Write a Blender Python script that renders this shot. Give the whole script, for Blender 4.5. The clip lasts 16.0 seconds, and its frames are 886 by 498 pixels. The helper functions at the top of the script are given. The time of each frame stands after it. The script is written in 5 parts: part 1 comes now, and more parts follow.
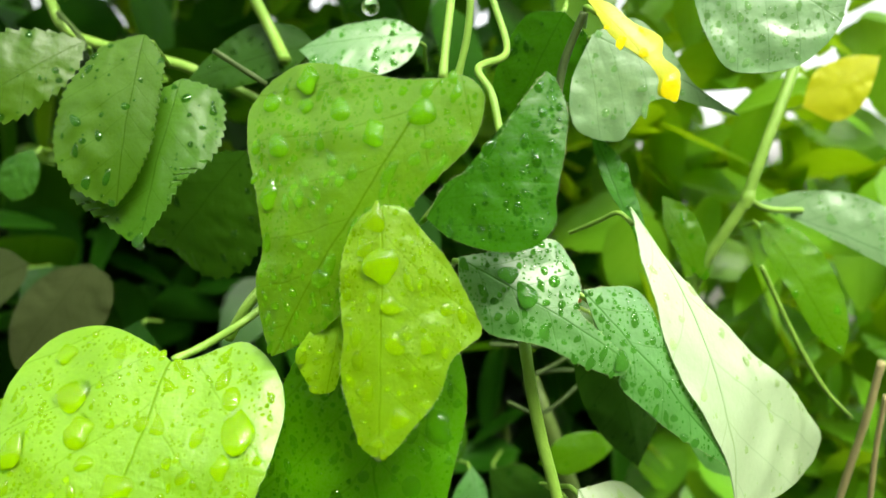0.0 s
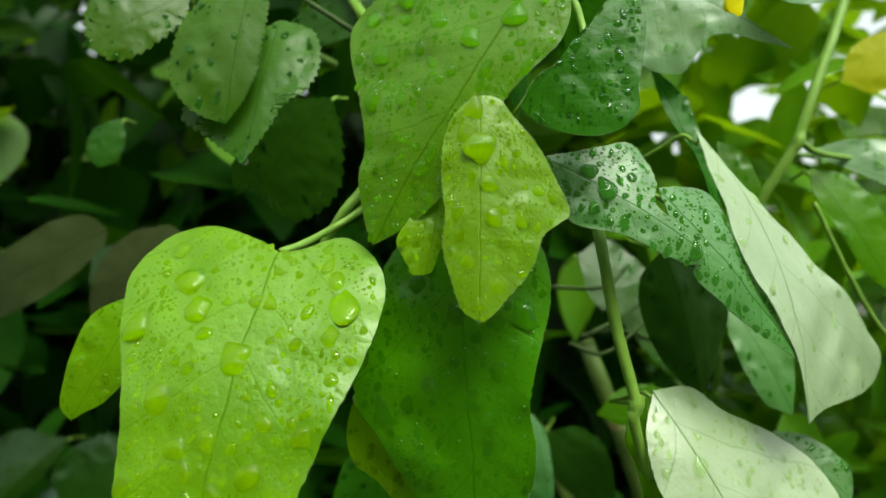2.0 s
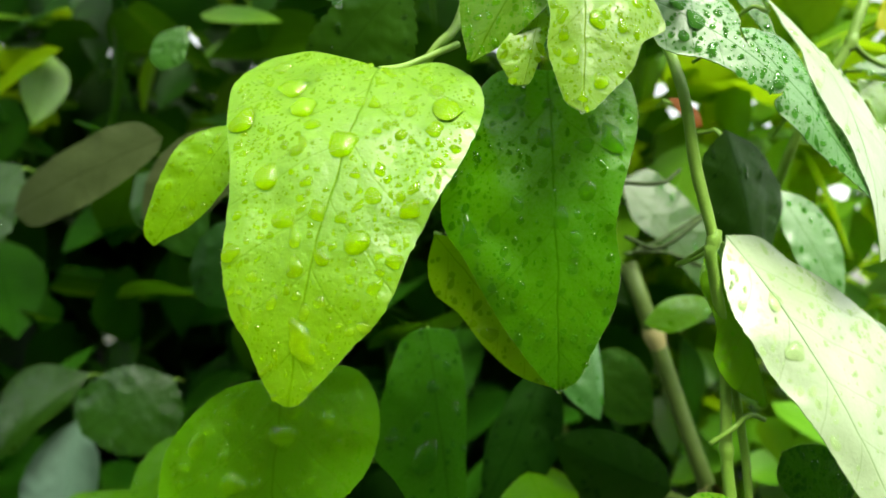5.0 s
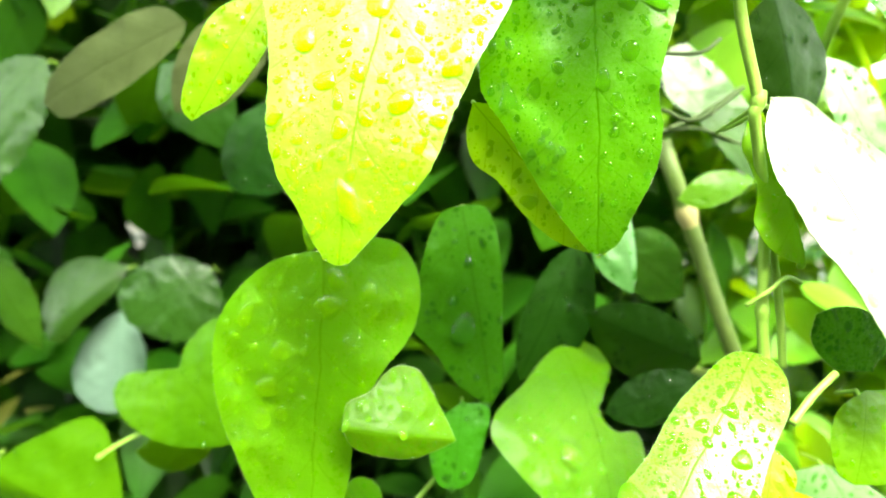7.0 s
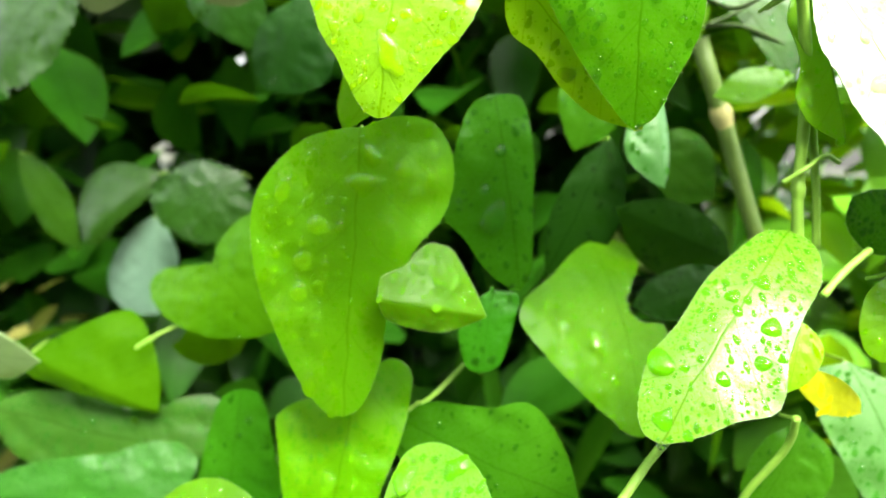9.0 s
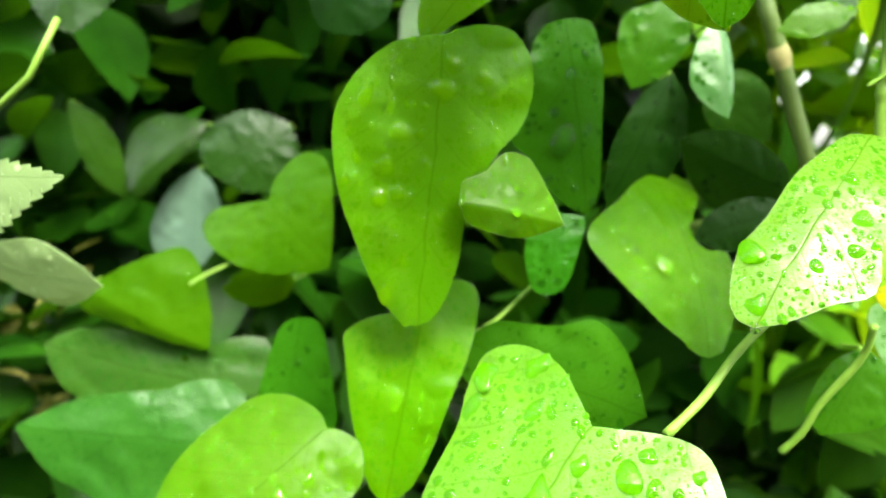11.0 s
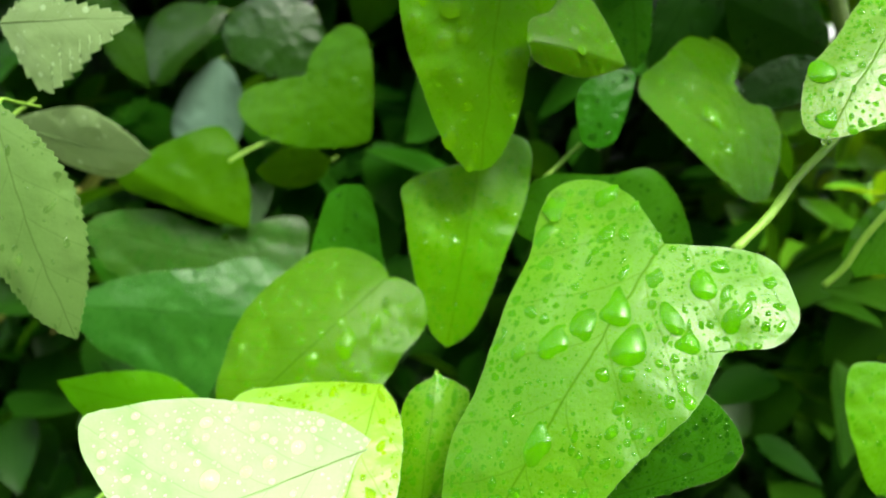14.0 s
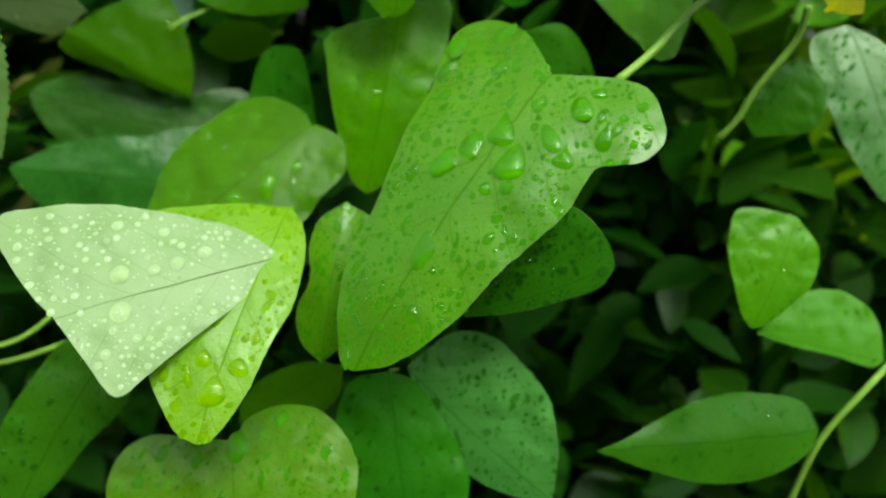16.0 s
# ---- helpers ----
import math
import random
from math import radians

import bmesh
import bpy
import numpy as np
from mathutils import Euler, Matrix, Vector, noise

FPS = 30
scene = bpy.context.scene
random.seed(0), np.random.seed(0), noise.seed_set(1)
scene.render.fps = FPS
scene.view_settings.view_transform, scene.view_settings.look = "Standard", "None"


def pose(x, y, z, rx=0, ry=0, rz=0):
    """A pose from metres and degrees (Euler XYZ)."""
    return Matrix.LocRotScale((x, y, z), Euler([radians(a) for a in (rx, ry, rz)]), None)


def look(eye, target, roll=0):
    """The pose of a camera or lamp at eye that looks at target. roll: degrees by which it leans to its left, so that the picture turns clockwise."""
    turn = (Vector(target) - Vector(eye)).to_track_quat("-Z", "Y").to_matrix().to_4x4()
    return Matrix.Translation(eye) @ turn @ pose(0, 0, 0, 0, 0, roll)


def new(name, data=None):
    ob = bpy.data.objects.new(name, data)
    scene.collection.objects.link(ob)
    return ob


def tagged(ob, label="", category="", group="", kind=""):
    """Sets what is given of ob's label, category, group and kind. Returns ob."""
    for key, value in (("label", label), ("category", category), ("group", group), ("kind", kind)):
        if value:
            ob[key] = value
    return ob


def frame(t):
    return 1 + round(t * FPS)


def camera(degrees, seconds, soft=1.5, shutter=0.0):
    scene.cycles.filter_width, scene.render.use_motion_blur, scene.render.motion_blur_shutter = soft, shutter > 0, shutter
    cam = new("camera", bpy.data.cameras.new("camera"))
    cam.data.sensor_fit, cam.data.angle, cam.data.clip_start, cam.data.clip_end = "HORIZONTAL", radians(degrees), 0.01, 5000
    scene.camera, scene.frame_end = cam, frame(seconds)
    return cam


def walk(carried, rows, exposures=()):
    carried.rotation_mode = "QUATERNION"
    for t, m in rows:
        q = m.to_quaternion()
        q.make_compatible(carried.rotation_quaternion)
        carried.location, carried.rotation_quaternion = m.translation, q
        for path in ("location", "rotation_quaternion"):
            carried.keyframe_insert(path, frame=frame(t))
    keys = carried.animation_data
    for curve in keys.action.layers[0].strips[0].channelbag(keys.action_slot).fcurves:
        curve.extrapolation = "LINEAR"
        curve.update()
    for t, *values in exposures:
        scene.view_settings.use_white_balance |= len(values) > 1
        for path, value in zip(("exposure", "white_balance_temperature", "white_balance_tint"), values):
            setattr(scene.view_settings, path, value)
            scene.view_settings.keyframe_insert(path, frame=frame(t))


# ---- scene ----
# the camera: seconds, place in metres, then yaw, pitch and roll in degrees
cam = camera(64.5, 16.0)
ROWS = [
    (0, 0.0000, -0.0000, 1.2000, 0.00, -4.98, -0.12),
    (0.5, 0.0006, -0.0020, 1.1916, 1.62, -5.31, -0.90),
    (1, -0.0002, -0.0036, 1.1774, 1.57, -4.64, -0.57),
    (1.5, -0.0130, -0.0044, 1.1693, 1.22, -4.05, -0.56),
    (2, -0.0194, -0.0185, 1.1583, 1.44, -0.72, -0.15),
    (2.5, -0.0243, -0.0300, 1.1393, 2.31, 0.63, 0.68),
    (3, -0.0268, -0.0202, 1.1295, 2.14, -1.22, 0.76),
    (3.5, -0.0330, -0.0226, 1.1287, 2.38, -1.10, 0.55),
    (4, -0.0382, -0.0247, 1.1151, 1.00, 1.10, 1.61),
    (4.2, -0.0407, -0.0244, 1.0978, 0.62, 4.03, 2.75),
    (6.3, -0.0521, -0.0239, 1.0848, 0.69, -1.65, 0.75),
    (6.5, -0.0520, -0.0241, 1.0823, 0.96, -2.91, 0.75),
    (7, -0.0542, -0.0254, 1.0787, 1.83, -4.35, 1.22),
    (7.5, -0.0599, -0.0292, 1.0723, 3.88, -7.09, 1.22),
    (8, -0.0568, -0.0228, 1.0607, 3.62, -9.52, 1.79),
    (8.2, -0.0545, -0.0232, 1.0605, 2.96, -9.42, 1.57),
    (10.3, -0.0689, -0.0420, 1.0326, 4.33, -7.16, 2.80),
    (10.5, -0.0707, -0.0416, 1.0268, 4.05, -6.65, 2.85),
    (11, -0.0820, -0.0402, 1.0226, 3.78, -8.80, 2.82),
    (11.5, -0.0887, -0.0279, 1.0235, 3.04, -11.16, 2.53),
    (12, -0.0908, -0.0254, 1.0112, 2.31, -12.74, 2.79),
    (12.5, -0.0947, -0.0310, 1.0038, 2.04, -12.40, 2.26),
    (13, -0.1014, -0.0373, 0.9980, 1.66, -12.61, 2.26),
    (13.5, -0.1117, -0.0471, 0.9956, 2.15, -13.04, 2.09),
    (14, -0.1102, -0.0565, 0.9893, 2.07, -13.95, 2.30),
    (14.5, -0.1046, -0.0611, 0.9760, 1.49, -15.50, 2.51),
    (15, -0.0959, -0.0705, 0.9690, 0.69, -17.04, 3.19),
    (15.5, -0.0873, -0.0759, 0.9669, 0.74, -18.49, 3.58),
    (16, -0.0780, -0.0818, 0.9594, 0.66, -19.05, 3.84),
]
# seconds, stops, white balance
EXPOSURES = [(0, 1.45, 7000, 4), (0.5, 1.4, 7000, 4), (1, 0.68, 6900, -2), (1.5, 0.5, 6800, -5), (2, 0.65, 6800, -5), (2.5, 1.2, 7000, 0), (3, 1.81, 7000, 4), (3.5, 1.8, 7000, 4), (4, 1.23, 7000, 2), (6.5, 2.57, 7000, 3), (7, 3.06, 7100, 5), (7.5, 3.16, 7000, 4), (8, 2.9, 7000, 3), (10.5, 2.45, 6900, 0), (11, 2.38, 7000, 2), (11.5, 3.03, 7100, 9), (12, 2.98, 7200, 13), (13, 2.42, 7100, 6), (13.5, 2.17, 7000, 2), (14, 1.65, 6900, -2), (14.5, 1.18, 6900, -5), (15, 0.98, 6800, -7), (15.5, 0.82, 6800, -8), (16, 0.87, 6700, -9)]
walk(cam, [(t, pose(x, y, z, 90 + pitch, 0, yaw) @ pose(0, 0, 0, 0, 0, roll)) for t, x, y, z, yaw, pitch, roll in ROWS], EXPOSURES)

cam.data.dof.use_dof = True
cam.data.dof.focus_distance = 0.19
cam.data.dof.aperture_fstop = 9.5

# ---- daylight: a bright overcast sky ----
SUN_UP, SUN_SIDE = 55.0, 25.0
world = bpy.data.worlds.new("overcast_sky")
scene.world = world
world.use_nodes = True
wn, wl = world.node_tree.nodes, world.node_tree.links
sky = wn.new("ShaderNodeTexSky")
sky.sky_type = "NISHITA"
sky.sun_disc = False
sky.sun_elevation, sky.sun_rotation = radians(SUN_UP), radians(180 - SUN_SIDE)
sky.dust_density, sky.air_density = 4.0, 1.0
grey = wn.new("ShaderNodeHueSaturation")
grey.inputs["Saturation"].default_value = 0.25
wl.new(sky.outputs[0], grey.inputs["Color"])
wl.new(grey.outputs[0], wn["Background"].inputs["Color"])
wn["Background"].inputs["Strength"].default_value = 0.2
sun = new("sun", bpy.data.lights.new("sun", "SUN"))
sun.data.energy, sun.data.angle, sun.data.color = 1.45, radians(26), (1.0, 0.97, 0.90)
sun.matrix_world = look((0, 0, 0), (-math.sin(radians(SUN_SIDE)) * math.cos(radians(SUN_UP)), math.cos(radians(SUN_SIDE)) * math.cos(radians(SUN_UP)), -math.sin(radians(SUN_UP))))


# ---- materials ----
def nodes_of(name):
    m = bpy.data.materials.new(name)
    m.use_nodes = True
    n, l = m.node_tree.nodes, m.node_tree.links
    return m, n, l, n["Principled BSDF"], n["Material Output"]


def node(n, kind, **values):
    made = n.new(kind)
    for key, value in values.items():
        if key in ("operation", "data_type", "blend_type", "feature", "distance", "interpolation_type"):
            setattr(made, key, value)
        else:
            made.inputs[key.replace("_", " ")].default_value = value
    return made


def math_node(n, l, operation, a, b=None):
    made = n.new("ShaderNodeMath")
    made.operation = operation
    for slot, value in enumerate((a, b)):
        if value is None:
            continue
        if isinstance(value, (int, float)):
            made.inputs[slot].default_value = value
        else:
            l.new(value, made.inputs[slot])
    return made.outputs[0]


def mix_colour(n, l, factor, a, b, blend="MIX"):
    made = n.new("ShaderNodeMix")
    made.data_type, made.blend_type = "RGBA", blend
    for slot, value in ((0, factor), (6, a), (7, b)):
        if isinstance(value, (int, float)):
            made.inputs[slot].default_value = value
        elif isinstance(value, tuple):
            made.inputs[slot].default_value = (*value, 1)
        else:
            l.new(value, made.inputs[slot])
    return made.outputs[2]


def line_mask(n, l, value, width):
    """1 where value is near 0, fading to 0 at width."""
    ramp = n.new("ShaderNodeMapRange")
    ramp.interpolation_type = "SMOOTHSTEP"
    l.new(math_node(n, l, "ABSOLUTE", value), ramp.inputs["Value"])
    ramp.inputs["From Min"].default_value, ramp.inputs["From Max"].default_value = 0.0, width
    ramp.inputs["To Min"].default_value, ramp.inputs["To Max"].default_value = 1.0, 0.0
    return ramp.outputs[0]


def leaf_material(name, dark, light, through_light, rough=0.32, gloss=0.5, sheer=0.35, vein=None, coat=0.3, relief=1.0):
    """A living leaf: mottled colour, veins laid out by the blade's own coordinates, a waxy wet skin, and light coming through."""
    vein = vein or tuple(0.55 * c for c in dark)
    m, n, l, skin, out = nodes_of(name)
    uv = n.new("ShaderNodeUVMap")
    split = n.new("ShaderNodeSeparateXYZ")
    l.new(uv.outputs[0], split.inputs[0])
    s, w = split.outputs[0], split.outputs[1]
    place = n.new("ShaderNodeTexCoord").outputs["Object"]
    chance = n.new("ShaderNodeObjectInfo").outputs["Random"]
    wobble = node(n, "ShaderNodeTexNoise", Scale=60.0, Detail=2.0)
    l.new(place, wobble.inputs["Vector"])
    shake = math_node(n, l, "MULTIPLY", math_node(n, l, "SUBTRACT", wobble.outputs[0], 0.5), 0.05)
    side = math_node(n, l, "ABSOLUTE", w)
    # side veins rise from the midrib and bend towards the tip
    rise = math_node(n, l, "SUBTRACT", s, math_node(n, l, "MULTIPLY", math_node(n, l, "POWER", side, 0.8), 0.75))
    rise = math_node(n, l, "ADD", rise, shake)
    beat = math_node(n, l, "SUBTRACT", math_node(n, l, "FRACT", math_node(n, l, "MULTIPLY", rise, 5.2)), 0.5)
    ribs = line_mask(n, l, beat, 0.035)
    midrib = line_mask(n, l, math_node(n, l, "ADD", w, math_node(n, l, "MULTIPLY", shake, 0.7)), 0.0065)
    net = n.new("ShaderNodeTexVoronoi")
    net.feature = "DISTANCE_TO_EDGE"
    net.inputs["Scale"].default_value = 260.0
    l.new(place, net.inputs["Vector"])
    mesh_lines = line_mask(n, l, net.outputs["Distance"], 0.09)
    veins = math_node(n, l, "MAXIMUM", midrib, math_node(n, l, "MULTIPLY", ribs, 0.55))
    veins = math_node(n, l, "MAXIMUM", veins, math_node(n, l, "MULTIPLY", mesh_lines, 0.07))
    broad = node(n, "ShaderNodeTexNoise", Scale=22.0, Detail=3.0, Roughness=0.55)
    fine = node(n, "ShaderNodeTexNoise", Scale=900.0, Detail=4.0, Roughness=0.6)
    pucker = node(n, "ShaderNodeTexNoise", Scale=190.0, Detail=3.0, Roughness=0.5)
    for texture in (broad, fine, pucker):
        l.new(place, texture.inputs["Vector"])
    spread = n.new("ShaderNodeMapRange")
    l.new(broad.outputs[0], spread.inputs["Value"])
    spread.inputs["From Min"].default_value, spread.inputs["From Max"].default_value = 0.32, 0.68
    colour = mix_colour(n, l, spread.outputs[0], dark, light)
    colour = mix_colour(n, l, math_node(n, l, "MULTIPLY", veins, 0.62), colour, vein)
    speck = math_node(n, l, "MULTIPLY", fine.outputs[0], 0.35)
    colour = mix_colour(n, l, speck, colour, tuple(0.6 * c for c in dark))
    tone = n.new("ShaderNodeHueSaturation")
    l.new(colour, tone.inputs["Color"])
    l.new(math_node(n, l, "ADD", math_node(n, l, "MULTIPLY", chance, 0.024), 0.488), tone.inputs["Hue"])
    l.new(math_node(n, l, "ADD", math_node(n, l, "MULTIPLY", chance, 0.3), 0.85), tone.inputs["Value"])
    l.new(tone.outputs[0], skin.inputs["Base Color"])
    l.new(math_node(n, l, "ADD", math_node(n, l, "MULTIPLY", fine.outputs[0], 0.22), rough - 0.11), skin.inputs["Roughness"])
    smooth = math_node(n, l, "SUBTRACT", 1.0, math_node(n, l, "MULTIPLY", veins, 0.85))
    l.new(math_node(n, l, "MULTIPLY", smooth, gloss), skin.inputs["Specular IOR Level"])
    l.new(math_node(n, l, "MULTIPLY", smooth, coat), skin.inputs["Coat Weight"])
    skin.inputs["Coat Roughness"].default_value = 0.36
    skin.inputs["Coat IOR"].default_value = 1.5
    # relief: sunken veins, cushions between them, fine grain
    swell = math_node(n, l, "SUBTRACT", 0.25, math_node(n, l, "MULTIPLY", beat, beat))
    swell = math_node(n, l, "MULTIPLY", swell, math_node(n, l, "MINIMUM", math_node(n, l, "MULTIPLY", side, 9.0), 1.0))
    cushion = math_node(n, l, "ADD", math_node(n, l, "MULTIPLY", broad.outputs[0], 0.35), math_node(n, l, "MULTIPLY", swell, 0.5))
    height = math_node(n, l, "SUBTRACT", math_node(n, l, "ADD", cushion, math_node(n, l, "ADD", math_node(n, l, "MULTIPLY", fine.outputs[0], 0.13), math_node(n, l, "MULTIPLY", pucker.outputs[0], 0.6))), math_node(n, l, "MULTIPLY", veins, 0.07))
    bump = node(n, "ShaderNodeBump", Strength=0.55 * relief, Distance=0.0012)
    l.new(height, bump.inputs["Height"])
    l.new(bump.outputs[0], skin.inputs["Normal"])
    l.new(bump.outputs[0], skin.inputs["Coat Normal"])
    glow = n.new("ShaderNodeBsdfTranslucent")
    l.new(mix_colour(n, l, math_node(n, l, "MULTIPLY", veins, 0.5), through_light, tuple(0.5 * c for c in through_light)), glow.inputs["Color"])
    both = n.new("ShaderNodeMixShader")
    both.inputs[0].default_value = sheer
    l.new(skin.outputs[0], both.inputs[1])
    l.new(glow.outputs[0], both.inputs[2])
    l.new(both.outputs[0], out.inputs["Surface"])
    return m


YOUNG = leaf_material("young_leaf", (0.14, 0.31, 0.003), (0.205, 0.41, 0.004), (0.37, 0.68, 0.004), rough=0.32, gloss=0.5, sheer=0.36, coat=0.50, relief=1.5)
FRESH = leaf_material("fresh_leaf", (0.061, 0.207, 0.003), (0.098, 0.279, 0.005), (0.30, 0.58, 0.004), rough=0.31, gloss=0.2, sheer=0.32, coat=0.08, vein=(0.065, 0.2, 0.003))
BROAD = leaf_material("broad_leaf", (0.071, 0.239, 0.004), (0.113, 0.320, 0.005), (0.26, 0.55, 0.004), rough=0.32, gloss=0.35, sheer=0.3, coat=0.3)
MID = leaf_material("grown_leaf", (0.058, 0.195, 0.003), (0.10, 0.275, 0.004), (0.23, 0.5, 0.003), rough=0.29, gloss=0.32, sheer=0.3, coat=0.22)
DEEP = leaf_material("deep_green_leaf", (0.023, 0.108, 0.004), (0.04, 0.16, 0.006), (0.10, 0.36, 0.005), rough=0.28, gloss=0.14, sheer=0.25, coat=0.04)
RUST = leaf_material("reddish_young_leaf", (0.22, 0.05, 0.012), (0.32, 0.09, 0.02), (0.4, 0.12, 0.02), rough=0.35, gloss=0.3, sheer=0.25, coat=0.1)
SHEEN = leaf_material("waxy_leaf", (0.043, 0.181, 0.021), (0.075, 0.261, 0.032), (0.12, 0.40, 0.012), rough=0.5, gloss=1.0, sheer=0.2, coat=0.7)
# a waxy leaf darkened in colour for the shade of foliage above
DUSK = leaf_material("shaded_waxy_leaf", (0.022, 0.095, 0.006), (0.036, 0.135, 0.009), (0.08, 0.30, 0.008), rough=0.38, gloss=0.40, sheer=0.2, coat=0.10, relief=1.7)
# glossy green leaves with the sky's sheen also painted into a pale base colour
PALE = leaf_material("painted_sheen_leaf", (0.33, 0.46, 0.24), (0.44, 0.57, 0.33), (0.4, 0.6, 0.2), rough=0.36, gloss=1.0, sheer=0.25, vein=(0.2, 0.34, 0.12), coat=1.0)
# a weaker painted sheen than PALE, mixed into the green
MILK = leaf_material("half_painted_sheen_leaf", (0.15, 0.31, 0.12), (0.22, 0.40, 0.18), (0.3, 0.55, 0.12), rough=0.34, gloss=0.9, sheer=0.25, vein=(0.09, 0.2, 0.06), coat=0.9)
DUSTY = leaf_material("dusty_green_leaf", (0.085, 0.155, 0.035), (0.125, 0.21, 0.055), (0.25, 0.42, 0.06), rough=0.42, gloss=0.25, sheer=0.25, coat=0.05)
ROSE = leaf_material("toothed_leaf", (0.035, 0.105, 0.004), (0.06, 0.15, 0.008), (0.16, 0.36, 0.008), rough=0.3, gloss=0.14, sheer=0.25, coat=0.15, relief=0.9)
UNDER = leaf_material("leaf_underside", (0.19, 0.29, 0.11), (0.25, 0.36, 0.15), (0.4, 0.6, 0.15), rough=0.5, gloss=0.4, sheer=0.25, vein=(0.12, 0.2, 0.06), coat=0.15)
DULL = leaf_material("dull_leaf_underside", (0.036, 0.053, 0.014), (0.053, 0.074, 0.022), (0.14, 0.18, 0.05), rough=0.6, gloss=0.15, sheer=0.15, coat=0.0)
YELLOW = leaf_material("yellow_leaf", (0.46, 0.52, 0.01), (0.60, 0.64, 0.02), (0.75, 0.75, 0.02), rough=0.4, sheer=0.4, vein=(0.6, 0.58, 0.1))
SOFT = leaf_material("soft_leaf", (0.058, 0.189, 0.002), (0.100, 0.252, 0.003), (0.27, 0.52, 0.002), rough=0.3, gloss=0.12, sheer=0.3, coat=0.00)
CALM = leaf_material("calm_leaf", (0.039, 0.138, 0.002), (0.066, 0.184, 0.003), (0.2, 0.42, 0.002), rough=0.29, gloss=0.10, sheer=0.28, coat=0.00)
LUSH = leaf_material("lush_leaf", (0.052, 0.215, 0.003), (0.086, 0.293, 0.004), (0.15, 0.46, 0.003), rough=0.28, gloss=0.2, sheer=0.28, coat=0.35)
# one hedge leaf in three tones: shade and daylight are put into the colour
SHADE = leaf_material("hedge_leaf_shade", (0.009, 0.046, 0.002), (0.026, 0.10, 0.005), (0.08, 0.25, 0.004), rough=0.38, gloss=0.16, sheer=0.26, coat=0.04)
GLOOM = leaf_material("hedge_leaf_deep_shade", (0.005, 0.028, 0.002), (0.012, 0.052, 0.003), (0.045, 0.15, 0.003), rough=0.4, gloss=0.12, sheer=0.24, coat=0.03)
SUNNY = leaf_material("hedge_leaf_sunlit", (0.072, 0.216, 0.007), (0.156, 0.360, 0.014), (0.35, 0.6, 0.01), rough=0.38, gloss=0.4, sheer=0.35, coat=0.15)
# MID darkened: shade deep in the foliage is put into the colour
INNER = leaf_material("shaded_inner_leaf", (0.033, 0.13, 0.002), (0.056, 0.18, 0.003), (0.14, 0.40, 0.003), rough=0.3, gloss=0.12, sheer=0.28, coat=0.03)
STRAWBLADE = leaf_material("dry_grass", (0.22, 0.24, 0.05), (0.36, 0.36, 0.10), (0.4, 0.45, 0.08), rough=0.5, gloss=0.3, sheer=0.3, coat=0.0)
# sky sheen on a dark green leaf, put into the base colour
STEEL = leaf_material("teal_sheen_leaf", (0.10, 0.19, 0.125), (0.145, 0.25, 0.17), (0.15, 0.32, 0.10), rough=0.45, gloss=0.5, sheer=0.18, coat=0.1)
# SHADE's dark tone again with a glossier skin; the shade is in the colour
WETDARK = leaf_material("shaded_wet_hedge_leaf", (0.010, 0.044, 0.002), (0.021, 0.072, 0.005), (0.06, 0.22, 0.004), rough=0.3, gloss=0.35, sheer=0.2, coat=0.25, relief=1.6)


def stalk_material(name, dark, light, rough):
    m, n, l, skin, out = nodes_of(name)
    place = n.new("ShaderNodeTexCoord").outputs["Object"]
    grain = node(n, "ShaderNodeTexNoise", Scale=180.0, Detail=4.0)
    hair = node(n, "ShaderNodeTexNoise", Scale=1400.0, Detail=2.0)
    l.new(place, grain.inputs["Vector"])
    l.new(place, hair.inputs["Vector"])
    l.new(mix_colour(n, l, grain.outputs[0], dark, light), skin.inputs["Base Color"])
    skin.inputs["Roughness"].default_value = rough
    skin.inputs["Specular IOR Level"].default_value = 0.3
    bump = node(n, "ShaderNodeBump", Strength=0.5, Distance=0.0004)
    l.new(math_node(n, l, "ADD", grain.outputs[0], hair.outputs[0]), bump.inputs["Height"])
    l.new(bump.outputs[0], skin.inputs["Normal"])
    return m


STALK = stalk_material("green_stalk", (0.11, 0.24, 0.025), (0.22, 0.38, 0.055), 0.42)
OLIVE = stalk_material("olive_stem", (0.05, 0.095, 0.015), (0.10, 0.155, 0.03), 0.5)
HAIR = stalk_material("pale_hairs", (0.3, 0.42, 0.16), (0.4, 0.5, 0.22), 0.5)
STRAW = stalk_material("dry_stalk", (0.20, 0.19, 0.07), (0.32, 0.29, 0.12), 0.6)
BARK = stalk_material("brown_stalk", (0.018, 0.042, 0.005), (0.05, 0.092, 0.013), 0.6)

def water(name):
    """Clear rain water: bends the light that enters it and mirrors the sky on its skin."""
    m, n, l, skin, out = nodes_of(name)
    bend = node(n, "ShaderNodeBsdfGlass", Color=(1.0, 1.0, 0.97, 1), Roughness=0.0, IOR=1.33)
    clear = n.new("ShaderNodeBsdfTransparent")
    both = n.new("ShaderNodeMixShader")
    both.inputs[0].default_value = 0.9
    l.new(clear.outputs[0], both.inputs[1])
    l.new(bend.outputs[0], both.inputs[2])
    l.new(both.outputs[0], out.inputs["Surface"])
    return m


WATER = water("rain_water")


